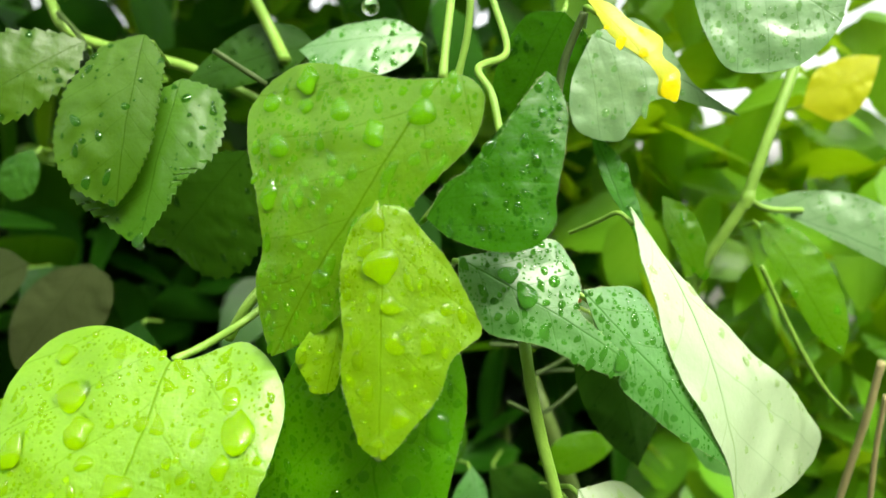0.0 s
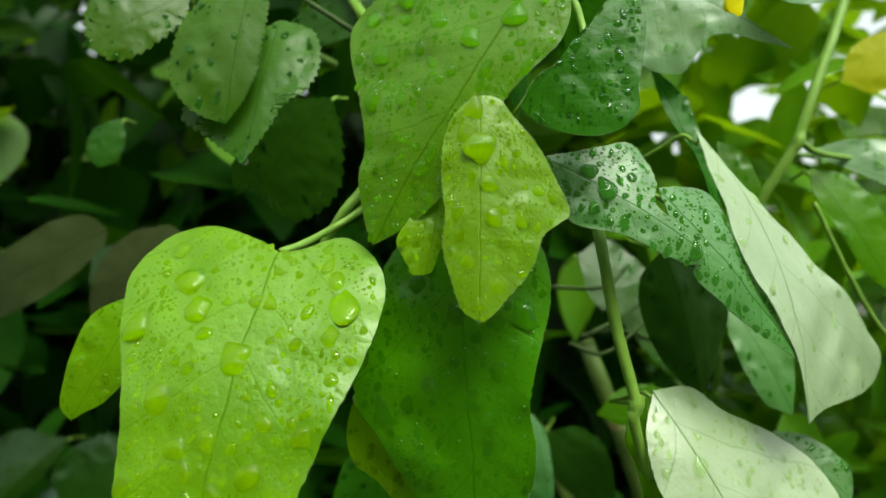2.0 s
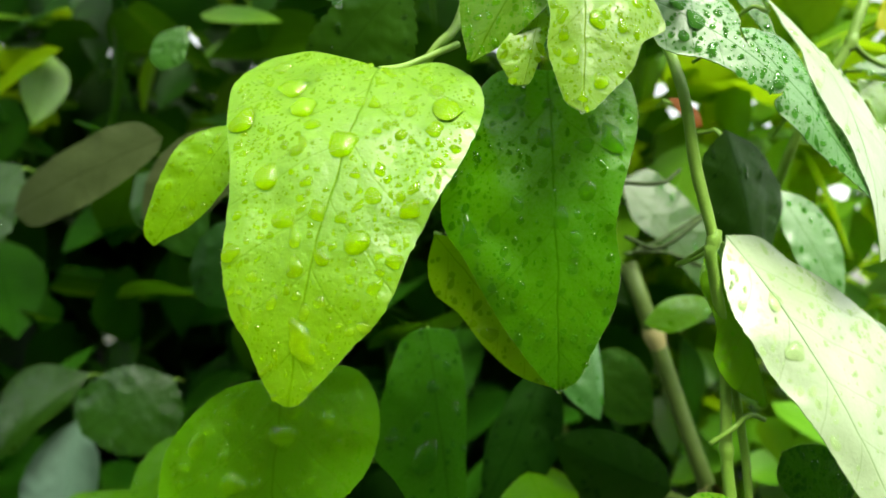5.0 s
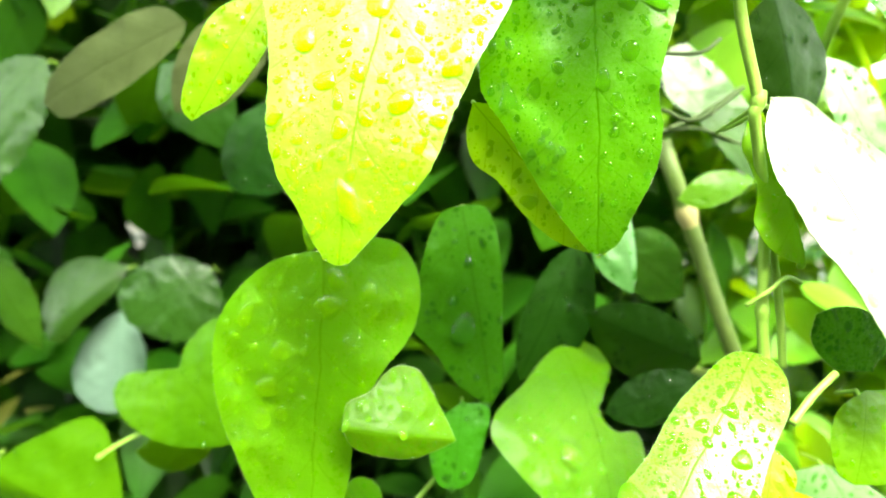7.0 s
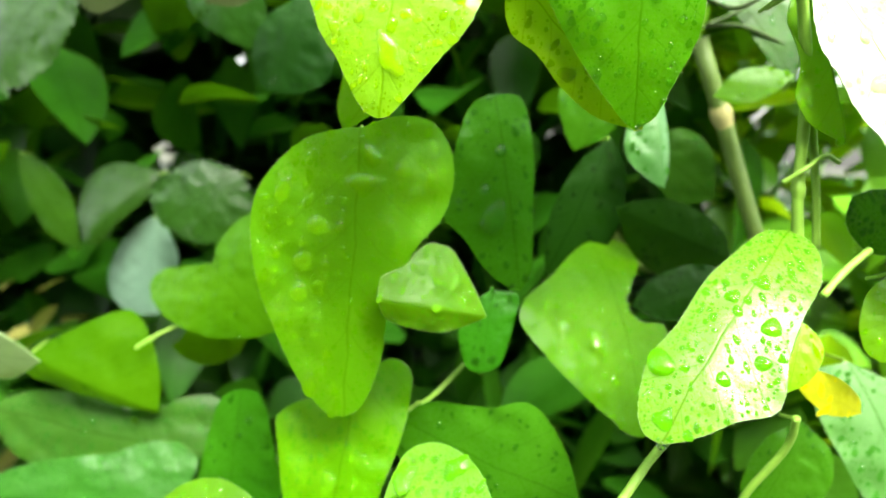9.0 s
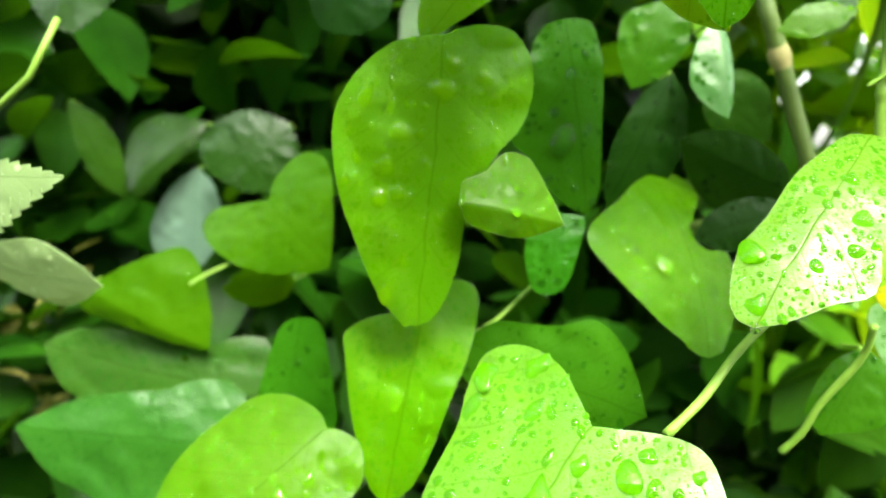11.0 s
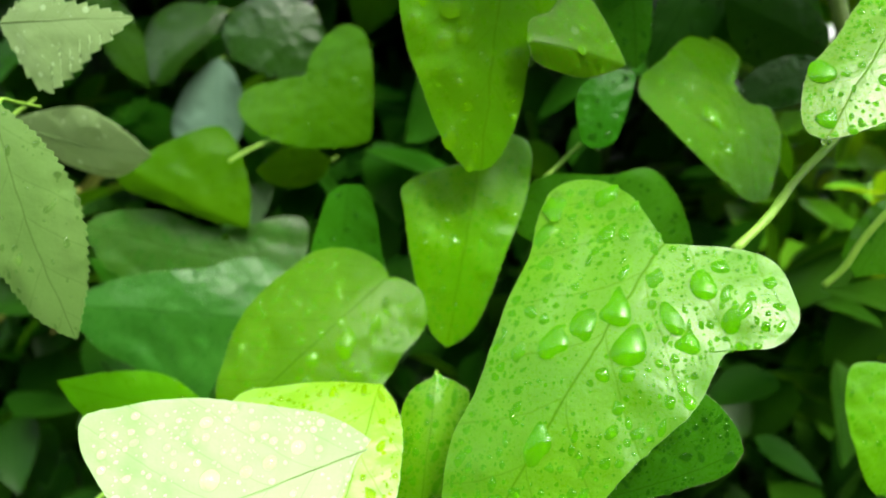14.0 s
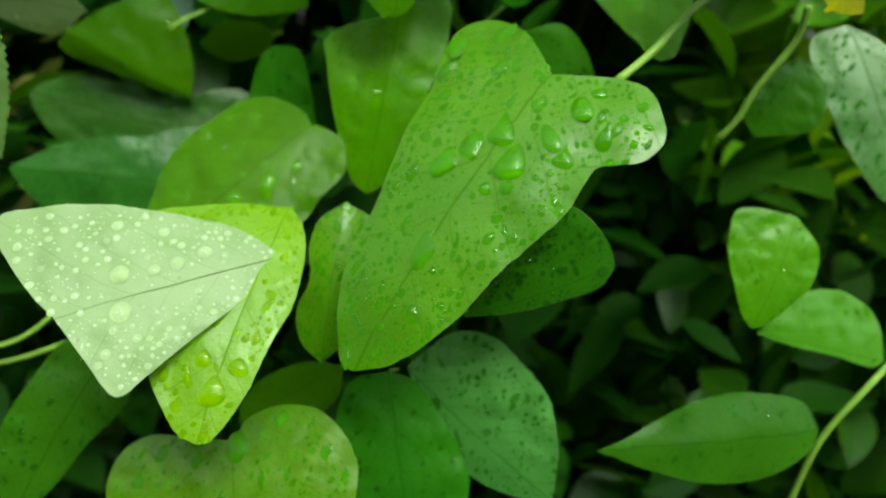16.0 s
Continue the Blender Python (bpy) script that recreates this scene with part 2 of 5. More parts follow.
def wet_disc_material(name, colour):
    """An added disc inside a drop, for the leaf's wetted skin: no shine of its own."""
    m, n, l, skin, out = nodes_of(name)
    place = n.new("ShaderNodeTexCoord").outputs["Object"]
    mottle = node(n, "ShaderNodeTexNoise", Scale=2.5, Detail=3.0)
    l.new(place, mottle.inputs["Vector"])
    # raised up to 1.4 times to paint in the light a drop gathers
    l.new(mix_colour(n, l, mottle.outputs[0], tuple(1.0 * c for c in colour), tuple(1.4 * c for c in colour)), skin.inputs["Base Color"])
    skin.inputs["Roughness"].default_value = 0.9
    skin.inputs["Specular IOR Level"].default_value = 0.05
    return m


# disc colours by leaf; they carry the drop's light or the leaf's shade
WET_DISC = {
    YOUNG: wet_disc_material("wet_young_leaf", (0.145, 0.30, 0.002)),
    FRESH: wet_disc_material("wet_fresh_leaf", (0.10, 0.28, 0.002)),
    BROAD: wet_disc_material("wet_broad_leaf", (0.08, 0.25, 0.003)),
    MID: wet_disc_material("wet_grown_leaf", (0.055, 0.21, 0.002)),
    SOFT: wet_disc_material("wet_soft_leaf", (0.08, 0.25, 0.002)),
    CALM: wet_disc_material("wet_calm_leaf", (0.065, 0.2, 0.002)),
    LUSH: wet_disc_material("wet_lush_leaf", (0.045, 0.19, 0.002)),
    DEEP: wet_disc_material("wet_deep_green_leaf", (0.02, 0.11, 0.003)),
    SHEEN: wet_disc_material("wet_waxy_leaf", (0.042, 0.17, 0.016)),
    PALE: wet_disc_material("wet_shining_leaf", (0.30, 0.44, 0.19)),
    # lighter than its leaf: the beads' highlight is painted into this colour
    UNDER: wet_disc_material("painted_glint_underside", (0.34, 0.47, 0.24)),
    YELLOW: wet_disc_material("wet_yellow_leaf", (0.6, 0.55, 0.01)),
    DUSK: wet_disc_material("wet_shaded_waxy_leaf", (0.03, 0.13, 0.016)),
    INNER: wet_disc_material("wet_shaded_inner_leaf", (0.04, 0.14, 0.002)),
    SHADE: wet_disc_material("wet_shaded_leaf", (0.016, 0.065, 0.003)),
    GLOOM: wet_disc_material("wet_leaf_deep_shade", (0.008, 0.036, 0.002)),
    WETDARK: wet_disc_material("wet_shaded_hedge_leaf", (0.014, 0.05, 0.003)),
    DULL: wet_disc_material("wet_dull_underside", (0.06, 0.065, 0.03)),
    MILK: wet_disc_material("wet_half_sheen_leaf", (0.14, 0.30, 0.09)),
    DUSTY: wet_disc_material("wet_dusty_leaf", (0.08, 0.16, 0.03)),
    ROSE: wet_disc_material("wet_toothed_leaf", (0.02, 0.09, 0.004)),
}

SOIL, gn, gl, gskin, _out = nodes_of("wet_soil")
_place = gn.new("ShaderNodeTexCoord").outputs["Object"]
_clods = node(gn, "ShaderNodeTexNoise", Scale=14.0, Detail=8.0, Roughness=0.65)
_patch = node(gn, "ShaderNodeTexNoise", Scale=1.3, Detail=3.0)
gl.new(_place, _clods.inputs["Vector"])
gl.new(_place, _patch.inputs["Vector"])
_earth = mix_colour(gn, gl, _clods.outputs[0], (0.015, 0.012, 0.008), (0.06, 0.045, 0.028))
gl.new(mix_colour(gn, gl, _patch.outputs[0], _earth, (0.025, 0.04, 0.012)), gskin.inputs["Base Color"])
gskin.inputs["Roughness"].default_value = 0.7
_bump = node(gn, "ShaderNodeBump", Strength=0.8, Distance=0.02)
gl.new(_clods.outputs[0], _bump.inputs["Height"])
gl.new(_bump.outputs[0], gskin.inputs["Normal"])


# ---- builders ----
def part(name, verts, faces, material, parent=None, label="", uvs=None):
    """One smooth mesh object, under its thing where one is given."""
    me = bpy.data.meshes.new(name)
    me.from_pydata([tuple(v) for v in verts], [], faces)
    me.polygons.foreach_set("use_smooth", [True] * len(me.polygons))
    if uvs is not None:
        layer = me.uv_layers.new(name="UVMap")
        at = np.empty(len(me.loops), dtype=np.int32)
        me.loops.foreach_get("vertex_index", at)
        layer.data.foreach_set("uv", np.asarray(uvs, dtype=np.float32)[at].ravel())
    me.materials.append(material)
    me.update()
    ob = new(name, me)
    if parent:
        ob.parent = parent
    return tagged(ob, label)


def spline(points, count):
    """A smooth run of count + 1 points, evenly spaced, through the points given."""
    p = np.asarray(points, float)
    p = np.vstack([2 * p[0] - p[1], p, 2 * p[-1] - p[-2]])
    run = []
    for a, b, c, d in zip(p, p[1:], p[2:], p[3:]):
        for t in np.linspace(0, 1, 12, endpoint=False):
            run.append(0.5 * (2 * b + (c - a) * t + (2 * a - 5 * b + 4 * c - d) * t * t + (3 * b - a - 3 * c + d) * t**3))
    run = np.array(run + [p[-2]])
    far = np.r_[0, np.cumsum(np.linalg.norm(np.diff(run, axis=0), axis=1))]
    return np.stack([np.interp(np.linspace(0, far[-1], count + 1), far, run[:, k]) for k in range(run.shape[1])], 1)


class Blade:
    """A leaf's surface: s runs from its base (0) to its tip (1), w across it, both in leaf lengths."""

    def __init__(self, base, tip, roll, bow, cup, vee, twist, ripple):
        self.base = np.array(base)
        along = np.array(tip) - self.base
        self.length = np.linalg.norm(along)
        self.along = along / self.length
        level = np.array([-self.along[2], 0, self.along[0]])
        across = level / np.linalg.norm(level) + np.array([0, roll, 0])
        across -= self.along * (across @ self.along)
        self.across = across / np.linalg.norm(across)
        self.up = np.cross(self.along, self.across)
        self.shape, self.ripple = (bow, cup, vee, twist), ripple
        self.shift = random.random() * 50

    def at(self, s, w):
        bow, cup, vee, twist = self.shape
        z = bow * 4 * s * (1 - s) + vee * (math.sqrt(w * w + 0.0004) - 0.02) + cup * w * w + twist * w * (s - 0.5)
        z += self.ripple * min(1, 6 * abs(w)) * (noise.noise((7 * s + self.shift, 7 * w, 0.3)) + 0.25 * noise.noise((15 * s, 15 * w + self.shift, 0.8)))
        return self.length * (s * self.along + w * self.across + z * self.up)

    def spot(self, s, w):
        """Place, normal and the downhill way at a spot."""
        p = self.at(s, w)
        n = np.cross(self.at(s + 0.01, w) - p, self.at(s, w + 0.01) - p)
        n /= np.linalg.norm(n)
        down = np.array([0, 0, -1.0]) + n * n[2]
        return p, n, down / max(np.linalg.norm(down), 1e-6)


def dome(rings, segments, height, uneven, seed, heavy=0.0, floor=0.07):
    """A raindrop lying on its flat side: unit radius, a lens-shaped back over a steep rim, sunk a little into what it lies on; heavy: how much it sags."""
    rnd = random.Random(seed)
    bumps = [(k, rnd.uniform(-1, 1) * uneven / k, rnd.uniform(0, 6.28)) for k in (2, 3, 4)]
    verts, faces = [], []
    for i in range(rings):
        r = math.cos(0.5 * math.pi * (i - 1) / (rings - 1)) if i else 1.0
        z = height * max(0.0, 1 - r**2.4) ** 0.72 if i else -0.3
        for j in range(segments):
            b = 2 * math.pi * j / segments
            wide = 1 + sum(q * math.cos(k * b + c) for k, q, c in bumps)
            y = r * wide * math.sin(b)
            verts.append((r * wide * math.cos(b) * (1 - heavy * y), y, z * (1 - 0.5 * heavy * y)))
    verts.append((0, 0, height))
    first = len(verts)
    # opaque disc added inside the drop, just above the leaf
    verts += [(0.985 * x, 0.985 * y, floor) for x, y, z in verts[:segments]]
    for i in range(rings - 1):
        for j in range(segments):
            k = (j + 1) % segments
            faces.append((i * segments + j, i * segments + k, (i + 1) * segments + k, (i + 1) * segments + j))
    last = (rings - 1) * segments
    faces += [(last + j, last + (j + 1) % segments, first - 1) for j in range(segments)]
    faces.append(tuple(range(first, first + segments)))
    return verts, faces


DROPS = []
for seed in range(9):
    _v, _f = dome(10, 24, 0.52 + 0.05 * (seed % 5), 0.2 + 0.08 * (seed % 6), seed, 0.06 * seed)
    _me = bpy.data.meshes.new("water_drop")
    _me.from_pydata(_v, [], _f)
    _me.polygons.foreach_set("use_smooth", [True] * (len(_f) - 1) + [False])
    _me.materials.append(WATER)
    _me.materials.append(WET_DISC[MID])
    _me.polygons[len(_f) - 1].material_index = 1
    DROPS.append(_me)
SMALL = [dome(5, 10, 0.56 + 0.05 * seed, 0.12 + 0.1 * seed, seed, 0.12 * seed, 0.14) for seed in range(4)]


def pear():
    """A drop that hangs: unit radius, drawn to a neck at the top."""
    verts, faces, rings, segments = [], [], 9, 16
    for i in range(rings):
        a = math.pi * (i + 0.5) / rings
        z, wide = math.cos(a), math.sin(a) * (1 - 0.3 * max(0, math.cos(a)))
        verts += [(wide * math.cos(2 * math.pi * j / segments), wide * math.sin(2 * math.pi * j / segments), z * (1.35 if z > 0 else 1)) for j in range(segments)]
    for i in range(rings - 1):
        for j in range(segments):
            k = (j + 1) % segments
            faces.append((i * segments + j, (i + 1) * segments + j, (i + 1) * segments + k, i * segments + k))
    faces += [tuple(range(segments)), tuple(reversed(range(len(verts) - segments, len(verts))))]
    me = bpy.data.meshes.new("hanging_drop")
    me.from_pydata(verts, [], faces)
    me.polygons.foreach_set("use_smooth", [True] * len(faces))
    me.materials.append(WATER)
    return me


PEAR = pear()


def lay(n, down, spin=0.0):
    """Turn: z along the normal n, y uphill."""
    y = -down
    x = np.cross(y, n)
    c, s = math.cos(spin), math.sin(spin)
    return np.stack([c * x + s * y, c * y - s * x, n], 1)


def bead(thing, material, place, turn, rnd):
    """One raindrop lying on a leaf, with the added disc for its wetted skin."""
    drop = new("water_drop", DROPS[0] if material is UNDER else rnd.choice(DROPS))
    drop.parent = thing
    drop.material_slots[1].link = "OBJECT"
    drop.material_slots[1].material = WET_DISC.get(material, WET_DISC[DEEP])
    drop.matrix_local = Matrix.Translation(place) @ Matrix(turn.tolist()).to_4x4()


def leaf(label, material, base, tip, left, right, roll=0.0, bow=0.0, cup=0.0, vee=0.0, twist=0.0, drops=(), fine=0, serrate=0, ripple=0.017, stalk=True, hang=0.0):
    """A leaf with its rain: half outlines from base to tip in leaf lengths, drops as (s, w, radius in mm), fine: how many tiny droplets."""
    rnd = random.Random(label)
    thing = tagged(new("leaf"), label, "leaf", "leaves on the vine")
    thing.location = base
    b = Blade(base, tip, roll, bow, cup, vee, twist, ripple)
    n, m = (110 if serrate else 84), 18
    sides = []
    for side, points in ((-1, left), (1, right)):
        line = spline([(0, 0), *points, (1, 0)], n)
        if serrate:
            flow = np.gradient(line, axis=0)
            out = np.stack([-flow[:, 1], flow[:, 0]], 1) * side / (np.linalg.norm(flow, axis=1)[:, None] + 1e-9)
            tooth = (np.arange(n + 1) / n * serrate) % 1
            line = line + out * (min(0.036, 0.6 / serrate) * tooth * np.sin(np.linspace(0, math.pi, n + 1)) ** 0.4)[:, None]
        else:
            line = line + np.array([[0, 0.004 * side * noise.noise((i * 0.9, side, b.shift))] for i in range(n + 1)]) * (np.minimum(1, np.arange(n + 1)[::-1] / 6)[:, None])
        sides.append(line)
    verts, uvs, faces = [], [], []
    columns = 2 * m + 1
    for i in range(n + 1):
        mid = i / n
        for j in range(-m, m + 1):
            line, f = sides[0] if j < 0 else sides[1], abs(j) / m
            s, w = mid + (line[i][0] - mid) * f, line[i][1] * f
            verts.append(b.at(s, w))
            uvs.append((s, w))
    for i in range(n):
        for j in range(columns - 1):
            a = i * columns + j
            faces.append((a, a + columns, a + columns + 1, a + 1))
    for edge in (0, columns - 1):  # the blade's cut edge
        first = len(verts)
        for i in range(n + 1):
            a = i * columns + edge
            verts += [verts[a], verts[a] - b.up * 0.00035]
            uvs += [uvs[a], uvs[a]]
        faces += [(first + 2 * i, first + 2 * i + 1, first + 2 * i + 3, first + 2 * i + 2) for i in range(n)]
    part("blade", verts, faces, material, thing, uvs=uvs)
    if material in (UNDER, PALE, DULL):
        run = [b.at(s, 0.0) - b.up * 0.0001 for s in (0.0, 0.2, 0.4, 0.6, 0.8, 0.97)]
        part("midrib", *tube(run, 0.00042, 0.75, 6), material, thing)
    if fine >= 40:
        verts, faces = [], []
        for side, line in zip((-1, 1), sides):
            for _ in range(230):
                i = rnd.randrange(1, n)
                f = rnd.random()
                s, w = line[i] * (1 - f) + line[i + 1] * f
                p = b.at(s, w)
                out = b.at(s + 0.01 * (s - 0.5), w + side * 0.02) - p
                out = out / np.linalg.norm(out) + np.array([rnd.gauss(0, 0.5) for _ in range(3)])
                tip_at = p + out * rnd.uniform(0.0002, 0.00055)
                k = len(verts)
                verts += [p + b.along * 0.00005, p - b.along * 0.00005, p - b.up * 0.00008, tip_at]
                faces += [(k, k + 1, k + 3), (k + 1, k + 2, k + 3), (k + 2, k, k + 3)]
        tagged(part("edge_down", verts, faces, HAIR, thing), "fine pale hairs along the edge", kind="stuff")
    if stalk:
        back = 0.012 + 0.15 * b.length
        run = [b.along * 0.005 - b.up * 0.001, -b.up * 0.005, -b.up * 0.5 * back, -b.up * back]
        part("leaf_stalk", *tube(run, 0.0008, 0.2, 8), STALK, thing)
    lying = []
    for s, w, r in drops:
        p, up, down = b.spot(s, w)
        lying.append((p, r / 1000))
        turn = lay(up, down, rnd.uniform(-0.5, 0.5))
        long = 1.0 if material is UNDER else rnd.choice((1.0, 1.1, 1.2, 1.4, 1.75))
        tall = 0.95 if material is UNDER else 0.8 if r < 1.6 else 0.62
        bead(thing, material, p, turn @ np.diag([0.92 * r / 1000, 0.92 * long * r / 1000, tall * r / 1000]), rnd)
    if hang:
        drop = new("hanging_drop", PEAR)
        drop.parent = thing
        drop.matrix_local = Matrix.Translation(b.at(0.99, 0) - np.array([0, 0, 0.75 * hang / 1000])) @ Matrix.Scale(hang / 1000, 4)
    if fine:
        verts, faces, single = [], [], 0
        beads, f0 = [np.array(v) for v, f in SMALL], SMALL[0][1]
        widest = max(np.abs(line[:, 1]).max() for line in sides)
        least = 0.00062 if fine >= 100 else 0.00078
        for _ in range(int((20 if fine >= 40 else 9) * fine)):
            i = min(n - 2, max(2, int(n * rnd.random())))
            line, f = rnd.choice(sides), 0.92 * math.sqrt(rnd.random())
            if rnd.random() * widest > abs(line[i][1]):
                continue
            p, up, down = b.spot(i / n + (line[i][0] - i / n) * f, line[i][1] * f)
            r = 0.00022 + (0.0015 if fine >= 100 else 0.0012) * rnd.random() ** 2.4
            if any(np.abs(p - q).max() < 1.3 * (r + far) and np.linalg.norm(p - q) < 1.15 * (r + far) for q, far in lying):
                continue
            lying.append((p, r))
            stretch = 1.0 if material is UNDER else rnd.choice((0.9, 1.0, 1.1, 1.3, 1.6, 2.1))
            if r > least and single < 250:
                single += 1
                bead(thing, material, p, lay(up, down, rnd.uniform(-0.7, 0.7)) @ np.diag([r, stretch * r, 0.85 * r]), rnd)
                continue
            turn = lay(up, down) @ np.diag([r, stretch * r, 0.85 * r])
            faces += [tuple(k + len(verts) for k in g) for g in f0]
            verts += list(rnd.choice(beads) @ turn.T + p)
        rain = tagged(part("rain_spray", verts, faces, WATER, thing), "fine beads of rain", kind="stuff")
        rain.data.materials.append(WET_DISC.get(material, WET_DISC[DEEP]))
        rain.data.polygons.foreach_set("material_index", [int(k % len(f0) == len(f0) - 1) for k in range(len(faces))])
    return thing


def tube(points, radius, taper=0.0, sides=10):
    run = spline(points, 10 * (len(points) - 1))
    flow = np.gradient(run, axis=0)
    verts, faces = [], []
    for i, (p, d) in enumerate(zip(run, flow)):
        d = d / np.linalg.norm(d)
        x = np.cross(d, (0.3, 1, 0.2))
        x /= np.linalg.norm(x)
        y = np.cross(d, x)
        r = radius * (1 - taper * i / len(run)) * (1 + 0.10 * noise.noise((i * 0.35, radius * 900, 0)))
        for j in range(sides):
            a = 2 * math.pi * j / sides
            verts.append(p + r * (math.cos(a) * x + math.sin(a) * y))
    for i in range(len(run) - 1):
        for j in range(sides):
            k = (j + 1) % sides
            faces.append((i * sides + j, i * sides + k, (i + 1) * sides + k, (i + 1) * sides + j))
    faces.append(tuple(reversed(range(sides))))
    faces.append(tuple(range(len(verts) - sides, len(verts))))
    return verts, faces


def stem(name, material, radius, points, label="", nodes=()):
    """A round stalk or stem through the places given, with swollen nodes at some of them."""
    verts, faces = tube(points, radius)
    made = tagged(part(name, verts, faces, material), label, name.replace("_", " ").split()[-1])
    for k in nodes:
        p, q = np.array(points[k]), np.array(points[k + 1])
        way = (q - p) / np.linalg.norm(q - p)
        rings = [(-1.9, 0.9), (-1.0, 1.12), (-0.2, 1.32), (0.5, 1.24), (1.2, 1.08), (2.0, 0.9)]
        x = np.cross(way, (0.3, 1, 0.2))
        x /= np.linalg.norm(x)
        y = np.cross(way, x)
        ring = [(math.cos(math.pi * j / 6), math.sin(math.pi * j / 6)) for j in range(12)]
        around = [p + radius * (h * way + wide * (c * x + d * y)) for h, wide in rings for c, d in ring]
        sides = [(i * 12 + j, i * 12 + (j + 1) % 12, (i + 1) * 12 + (j + 1) % 12, (i + 1) * 12 + j) for i in range(5) for j in range(12)]
        part("stem_node", around, sides, STRAW if material is OLIVE else material, made, "swollen pale node")
    return made


def foliage(name, label, material, count, low, high, size, seed, lean=0.5):
    """Far leaves that nobody could count: each a bent pointed blade with a crease, scattered through a box."""
    rnd = random.Random(seed)
    verts, faces, uvs = [], [], []
    for _ in range(count):
        p = np.array([rnd.uniform(a, b) for a, b in zip(low, high)])
        length = rnd.uniform(*size)
        wide = length * rnd.uniform(0.22, 0.36)
        yaw, pitch, turn = rnd.uniform(0, 6.283), rnd.uniform(-1.4, 0.35), rnd.gauss(0, lean)
        d = np.array([math.cos(yaw) * math.cos(pitch), math.sin(yaw) * math.cos(pitch), math.sin(pitch)])
        e = np.cross(d, (0, 0, 1.0))
        e /= np.linalg.norm(e) + 1e-9
        up = np.cross(e, d)
        e, up = math.cos(turn) * e + math.sin(turn) * up, math.cos(turn) * up - math.sin(turn) * e
        droop, crease = rnd.uniform(0.02, 0.2), rnd.uniform(0.05, 0.3)
        first = len(verts)
        for i in range(8):
            s = i / 7
            half = wide * (math.sin(math.pi * s**0.7) ** 0.8 if 0 < i < 7 else 0.02)
            for j in (-1, -0.5, 0, 0.5, 1):
                z = -droop * length * s * s + crease * abs(j) * half
                verts.append(p + d * s * length + e * j * half + up * z)
                uvs.append((s, j * half / length))
        for i in range(7):
            for j in range(4):
                a = first + i * 5 + j
                faces.append((a, a + 5, a + 6, a + 1))
    return tagged(part(name, verts, faces, material, uvs=uvs), label, "foliage", kind="stuff")


# ---- ground, two added walls that hold back light, and the hedge ----
tagged(part("ground", [(-40, -40, 0), (40, -40, 0), (40, 40, 0), (-40, 40, 0)], [(0, 1, 2, 3)], SOIL), "wet dark soil under the hedge", "ground", kind="structure")
# unseen wall added behind the camera so light comes mainly from above
_v = [(x, y, z) for z in (0, 2.4) for x, y in ((-7, -1.75), (7, -1.75), (7, -1.55), (-7, -1.55))]
tagged(part("sky_block_south", _v, [(3, 2, 1, 0), (4, 5, 6, 7), (0, 1, 5, 4), (1, 2, 6, 5), (2, 3, 7, 6), (3, 0, 4, 7)], SOIL), "unseen added wall that blocks low sky light", "wall", kind="structure")
# low wall added to keep bright ground from showing through the hedge
_v = [(x, y, z) for z in (0, 0.85) for x, y in ((-7, 1.6), (7, 1.6), (7, 1.8), (-7, 1.8))]
tagged(part("ground_block_north", _v, [(3, 2, 1, 0), (4, 5, 6, 7), (0, 1, 5, 4), (1, 2, 6, 5), (2, 3, 7, 6), (3, 0, 4, 7)], SOIL), "added low wall that hides bright ground behind the hedge", "wall", kind="structure")
# leaf boxes take SHADE or GLOOM for shade, SUNNY for daylight, as colour
foliage("hedge_leaves", "green leaves deep inside the hedge, darkened for shade", SHADE, 1000, (-0.8, 0.46, 0.5), (0.13, 0.8, 1.45), (0.055, 0.10), 14)
foliage("hedge_leaves", "green leaves of the hedge in the open, brightened for daylight", SUNNY, 520, (0.14, 0.42, 0.86), (0.75, 0.85, 1.22), (0.04, 0.08), 2)
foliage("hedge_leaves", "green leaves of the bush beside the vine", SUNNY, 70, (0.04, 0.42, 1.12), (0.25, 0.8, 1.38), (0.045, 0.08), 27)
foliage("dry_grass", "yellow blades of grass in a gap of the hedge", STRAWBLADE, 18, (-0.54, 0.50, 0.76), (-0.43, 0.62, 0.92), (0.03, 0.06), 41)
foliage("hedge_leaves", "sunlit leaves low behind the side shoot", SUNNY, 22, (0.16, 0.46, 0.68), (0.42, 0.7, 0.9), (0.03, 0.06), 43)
foliage("hedge_leaves", "leaves low beside the vine, darkened for shade", SHADE, 420, (0.12, 0.40, 0.5), (0.6, 0.8, 0.9), (0.05, 0.09), 31)
foliage("hedge_leaves", "leaves in the open beyond the stems, brightened for daylight", SUNNY, 220, (0.2, 0.45, 0.93), (0.6, 0.9, 1.15), (0.04, 0.08), 33)
foliage("hedge_leaves", "green leaves of the bush against the sky, brightened for daylight", SUNNY, 420, (0.06, 0.4, 1.15), (0.42, 0.85, 1.5), (0.04, 0.08), 7)
foliage("hedge_leaves", "dense leaves at the back of the hedge, darkened for shade", GLOOM, 6400, (-1.8, 0.8, 0.0), (1.4, 1.4, 0.98), (0.08, 0.15), 3)
foliage("hedge_leaves", "dense leaves behind the vine, darkened for shade", GLOOM, 900, (-1.8, 0.8, 0.95), (0.25, 1.4, 1.14), (0.08, 0.15), 23)
foliage("hedge_leaves", "leaves darkened for shade with small gaps of sky between", GLOOM, 520, (-1.8, 0.8, 1.08), (0.3, 1.4, 1.28), (0.08, 0.15), 13)
